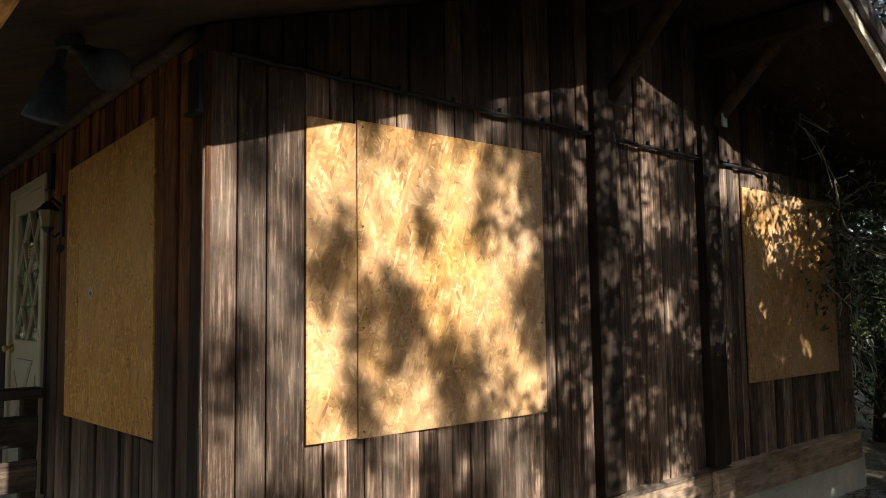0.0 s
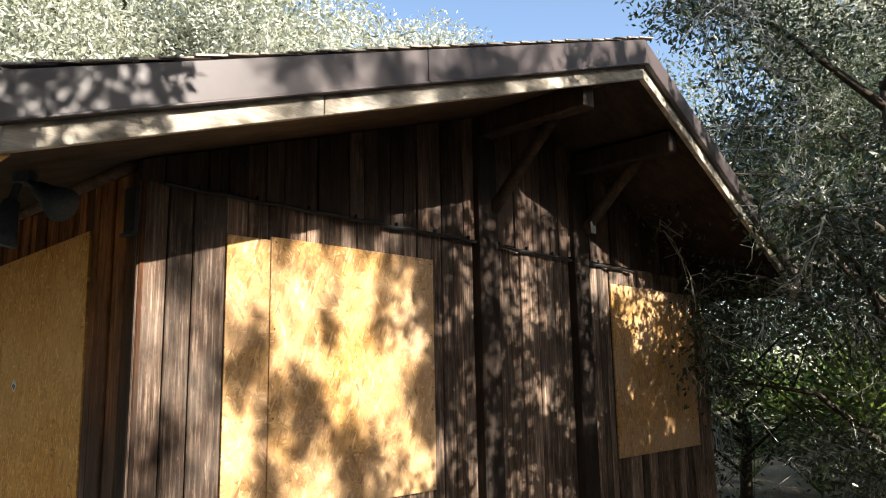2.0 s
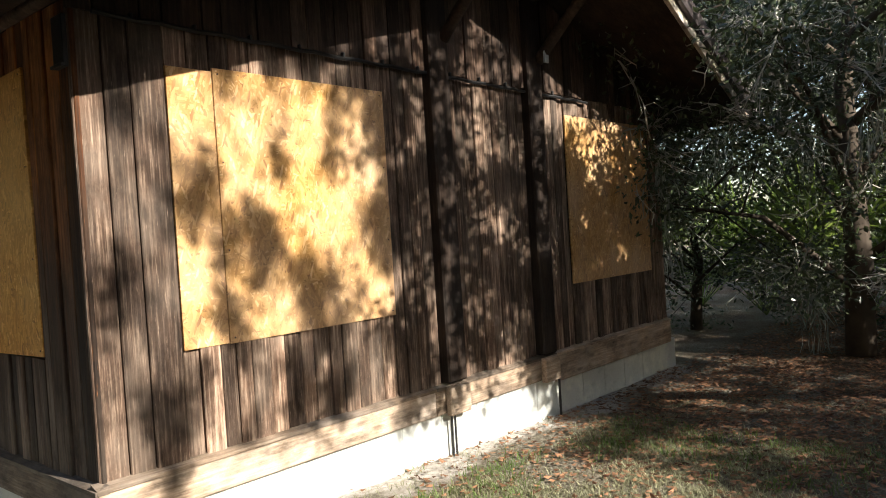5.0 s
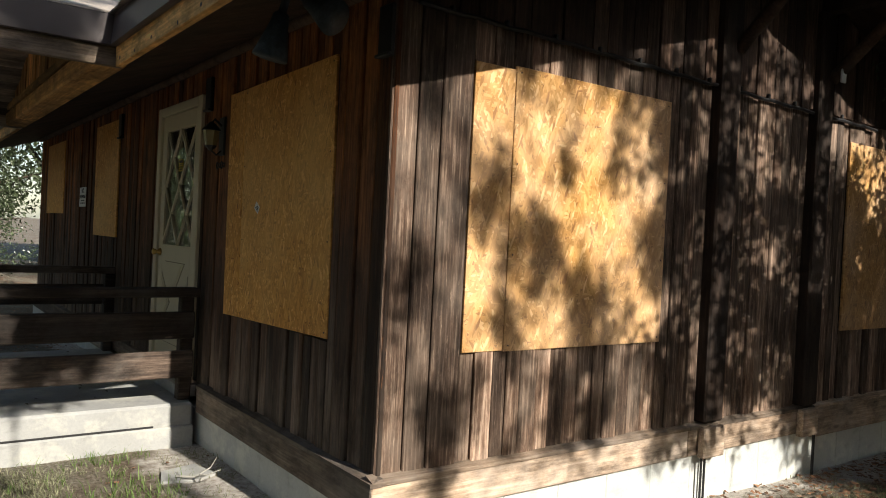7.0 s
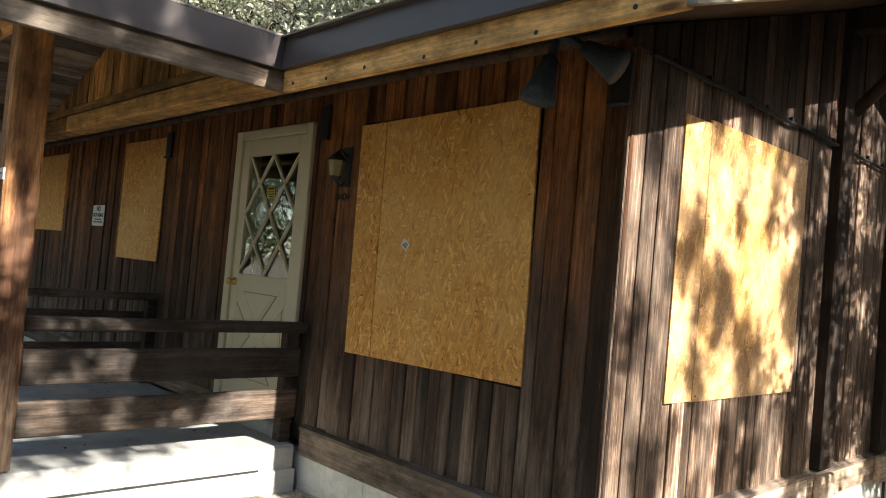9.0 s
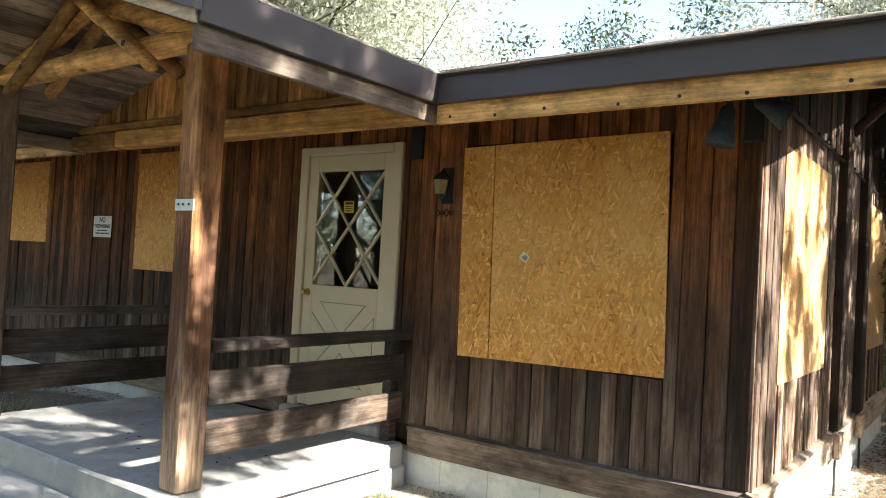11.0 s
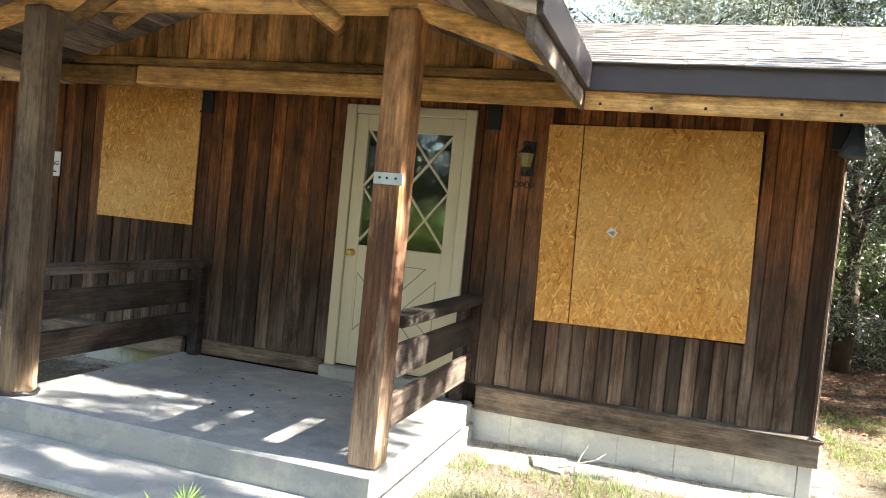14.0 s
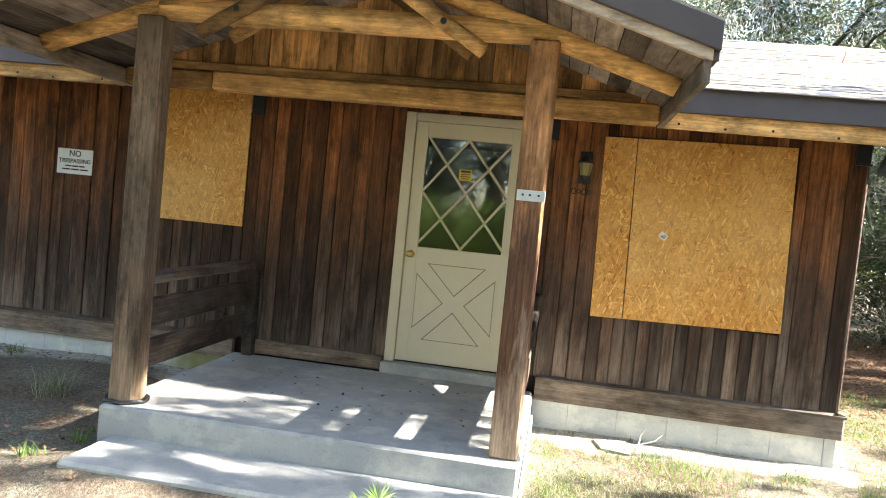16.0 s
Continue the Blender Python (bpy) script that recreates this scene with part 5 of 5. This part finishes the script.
def litter(name, n, area, size, seed, keep, label):
    rnd = random.Random(seed)
    verts, faces = [], []
    spots = yard_spots(n, *area, seed, keep)
    for x, y in spots:
        L = size * rnd.uniform(0.5, 1.3)
        a = rnd.uniform(0, math.tau)
        u = Vector((math.cos(a), math.sin(a), rnd.uniform(-0.2, 0.2)))
        w = Vector((-math.sin(a), math.cos(a), rnd.uniform(-0.3, 0.3))) * 0.3
        p = Vector((x, y, ground_z(x, y) + 0.008 + rnd.uniform(0, 0.012)))
        b = len(verts)
        c = Vector((0, 0, L * rnd.uniform(0.0, 0.22)))
        verts += [tuple(p - u * L / 2 + c), tuple(p - w * L), tuple(p + u * L / 2 + c), tuple(p + w * L)]
        faces += [(b, b + 1, b + 2), (b, b + 2, b + 3)]
    me = bpy.data.meshes.new(name)
    me.from_pydata(verts, [], faces)
    me.materials.append(M_LITTER)
    return tagged(new(name, me), label, "leaves", "", "stuff")


litter("fallen_leaves", 30000, (0.5, 12, -4.5, 3), 0.050, 11, lambda x, y: min(1.0, 0.05 + 0.3 * max(0, x - 1.4)) * (0.6 if near_wall(x, y) < 0.4 else 1.0), "brown fallen oak leaves strewn over soil")
litter("scattered_leaves", 13000, (-6, 2, -4, 17), 0.04, 12, lambda x, y: 1.0 if y > 4.9 else 0.10, "thinly scattered dead brown leaves")


# ---- small things in the yard and on the porch ----
def flat_stone():
    st = thing("paving_stone", "flat grey concrete paving stone sunk in sand", "stone", "", (-0.38, 1.7, 0.0))
    part("stone", prism([(-0.48, 1.60), (-0.42, 1.80), (-0.2, 1.86), (-0.14, 1.62), (-0.28, 1.55)], 2, -0.03, 0.022), M_SLAB, st)
    tw = thing("dead_twig", "small pale forked dead twig on the paving stone", "twig", "", (-0.3, 1.5, 0.03))
    bm = tube([(-0.38, 1.62, 0.035), (-0.30, 1.52, 0.05), (-0.28, 1.40, 0.09), (-0.22, 1.34, 0.13)], [0.006, 0.006, 0.005, 0.003], 6)
    tube([(-0.30, 1.52, 0.05), (-0.22, 1.50, 0.10), (-0.20, 1.46, 0.17)], [0.005, 0.004, 0.002], 6, bm)
    tube([(-0.28, 1.40, 0.09), (-0.34, 1.34, 0.12), (-0.36, 1.28, 0.10)], [0.004, 0.003, 0.002], 6, bm)
    part("stem", bm, M_TWIG, tw)


flat_stone()
pv = thing("pipe_elbow", "white plastic pipe elbow lying by the wall", "pipe", "", (-0.16, 6.0, 0.02))
part("pipe", tube([(-0.20, 6.22, 0.03), (-0.19, 6.08, 0.03), (-0.17, 6.0, 0.035), (-0.10, 5.93, 0.04)], 0.03, 12), M_WHITE, pv, "", True)
stick = thing("fallen_branch", "short weathered branch on leaf-strewn soil", "branch", "", (-0.7, 5.5, 0.0))
part("stem", tube([(-0.95, 5.7, 0.03), (-0.7, 5.45, 0.04), (-0.4, 5.25, 0.03)], [0.02, 0.017, 0.01], 7), M_TWIG, stick)
blades("dead_weed", [(-1.15, 5.85), (-1.2, 5.95), (-1.05, 5.9), (-2.2, 5.6)], 40, 0.24, 0.003, 0.03, M_GRASS, 41, "dry grey weed stalks by the porch", 0.0)
blades("wall_weed", [(-1.9, 5.15), (-1.7, 5.1), (-2.3, 5.2), (-0.5, 7.4), (-0.3, 6.9)], 40, 0.10, 0.004, 0.04, M_GREEN, 42, "low green weeds beside the step", 0.0)
rl = random.Random(19)
verts, faces = [], []
for _ in range(46):
    x, y, a, L = rl.uniform(-1.7, -0.1), rl.uniform(2.6, 4.9), rl.uniform(0, 6.28), rl.uniform(0.015, 0.045)
    u, w = Vector((math.cos(a), math.sin(a), 0.15)) * L, Vector((-math.sin(a), math.cos(a), 0.2)) * L * 0.35
    q = Vector((x, y, 0.304))
    b = len(verts)
    verts += [tuple(q), tuple(q + u * 0.5 + w), tuple(q + u), tuple(q + u * 0.5 - w + Vector((0, 0, 0.006)))]
    faces.append((b, b + 1, b + 2, b + 3))
me = bpy.data.meshes.new("porch_leaves")
me.from_pydata(verts, [], faces)
me.materials.append(plain("dark_leaf", (0.05, 0.032, 0.02), 0.8))
tagged(new("porch_leaves", me), "few small dark dry leaves on the porch slab", "leaves", "", "stuff")


# ---- siding boards ----
rnd = random.Random(2024)
WIDE = (0.105, 0.12, 0.135, 0.15)
SLIM = (0.088, 0.095, 0.10)
for a, b, z0, z1, ws in ((0.0, 0.515, FLOOR, 2.68, WIDE), (0.515, 1.985, FLOOR, 0.985, SLIM), (0.515, 1.985, 2.44, 2.68, SLIM), (1.985, 2.563, FLOOR, 2.68, WIDE),
                         (3.65, 5.02, FLOOR, 2.68, WIDE), (5.02, 6.03, FLOOR, 1.40, SLIM), (5.02, 6.03, 2.55, 2.68, SLIM), (6.03, 7.86, FLOOR, 2.68, WIDE), (7.86, 9.1, FLOOR, 1.63, SLIM),
                         (7.86, 9.1, 2.55, 2.68, SLIM), (9.1, WALL_Y, FLOOR, 2.68, WIDE), (2.563, 3.65, 2.50, 2.68, SLIM)):
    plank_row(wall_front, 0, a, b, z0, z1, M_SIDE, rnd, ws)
for a, b, z0, z1, ws in ((0.0, 0.46, FLOOR, 2.63, (0.13, 0.15, 0.16)), (0.46, 1.985, FLOOR, 0.985, (0.095, 0.105, 0.12)), (0.46, 1.985, 2.42, 2.63, (0.12, 0.13)), (1.985, 2.41, FLOOR, 2.63, (0.10, 0.11)),
                         (2.61, 3.61, FLOOR, 2.63, (0.10, 0.11, 0.12)), (3.81, 4.235, FLOOR, 2.63, (0.10, 0.11)), (4.235, 5.79, FLOOR, 0.98, (0.095, 0.105)), (4.235, 5.79, 2.45, 2.63, (0.12,)), (5.79, WALL_X, FLOOR, 2.63, (0.11,))):
    plank_row(wall_gable, 1, a, b, z0, z1, M_GABLE, rnd, ws)
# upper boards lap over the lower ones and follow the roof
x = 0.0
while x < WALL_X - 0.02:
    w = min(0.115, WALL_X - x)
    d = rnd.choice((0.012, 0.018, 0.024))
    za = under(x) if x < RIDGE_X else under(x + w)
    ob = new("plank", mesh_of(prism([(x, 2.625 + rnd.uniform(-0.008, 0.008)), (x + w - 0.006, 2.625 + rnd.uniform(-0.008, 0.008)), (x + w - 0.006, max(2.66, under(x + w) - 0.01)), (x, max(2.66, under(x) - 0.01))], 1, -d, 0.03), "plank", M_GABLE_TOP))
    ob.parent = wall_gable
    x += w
# Dark tube and blocks drawn for the shadow gap under the lapped boards.
lap_line = thing("wall_cable", "dark line for the shadow gap along the lap of gable siding", "cable", "", (2.2, -0.03, 2.62))
part("cable", tube([(0.1 + i * 0.11, -0.03, 2.622 - 0.004 * (i % 3) - 0.0005 * i) for i in range(42)], 0.012, 6), M_BLACK, lap_line)
for i in range(12):
    part("clip", box((0.28 + i * 0.34, -0.042, 2.608), (0.298 + i * 0.34, -0.015, 2.645), 0.004), M_BLACK, lap_line)
shingles(main_roof)
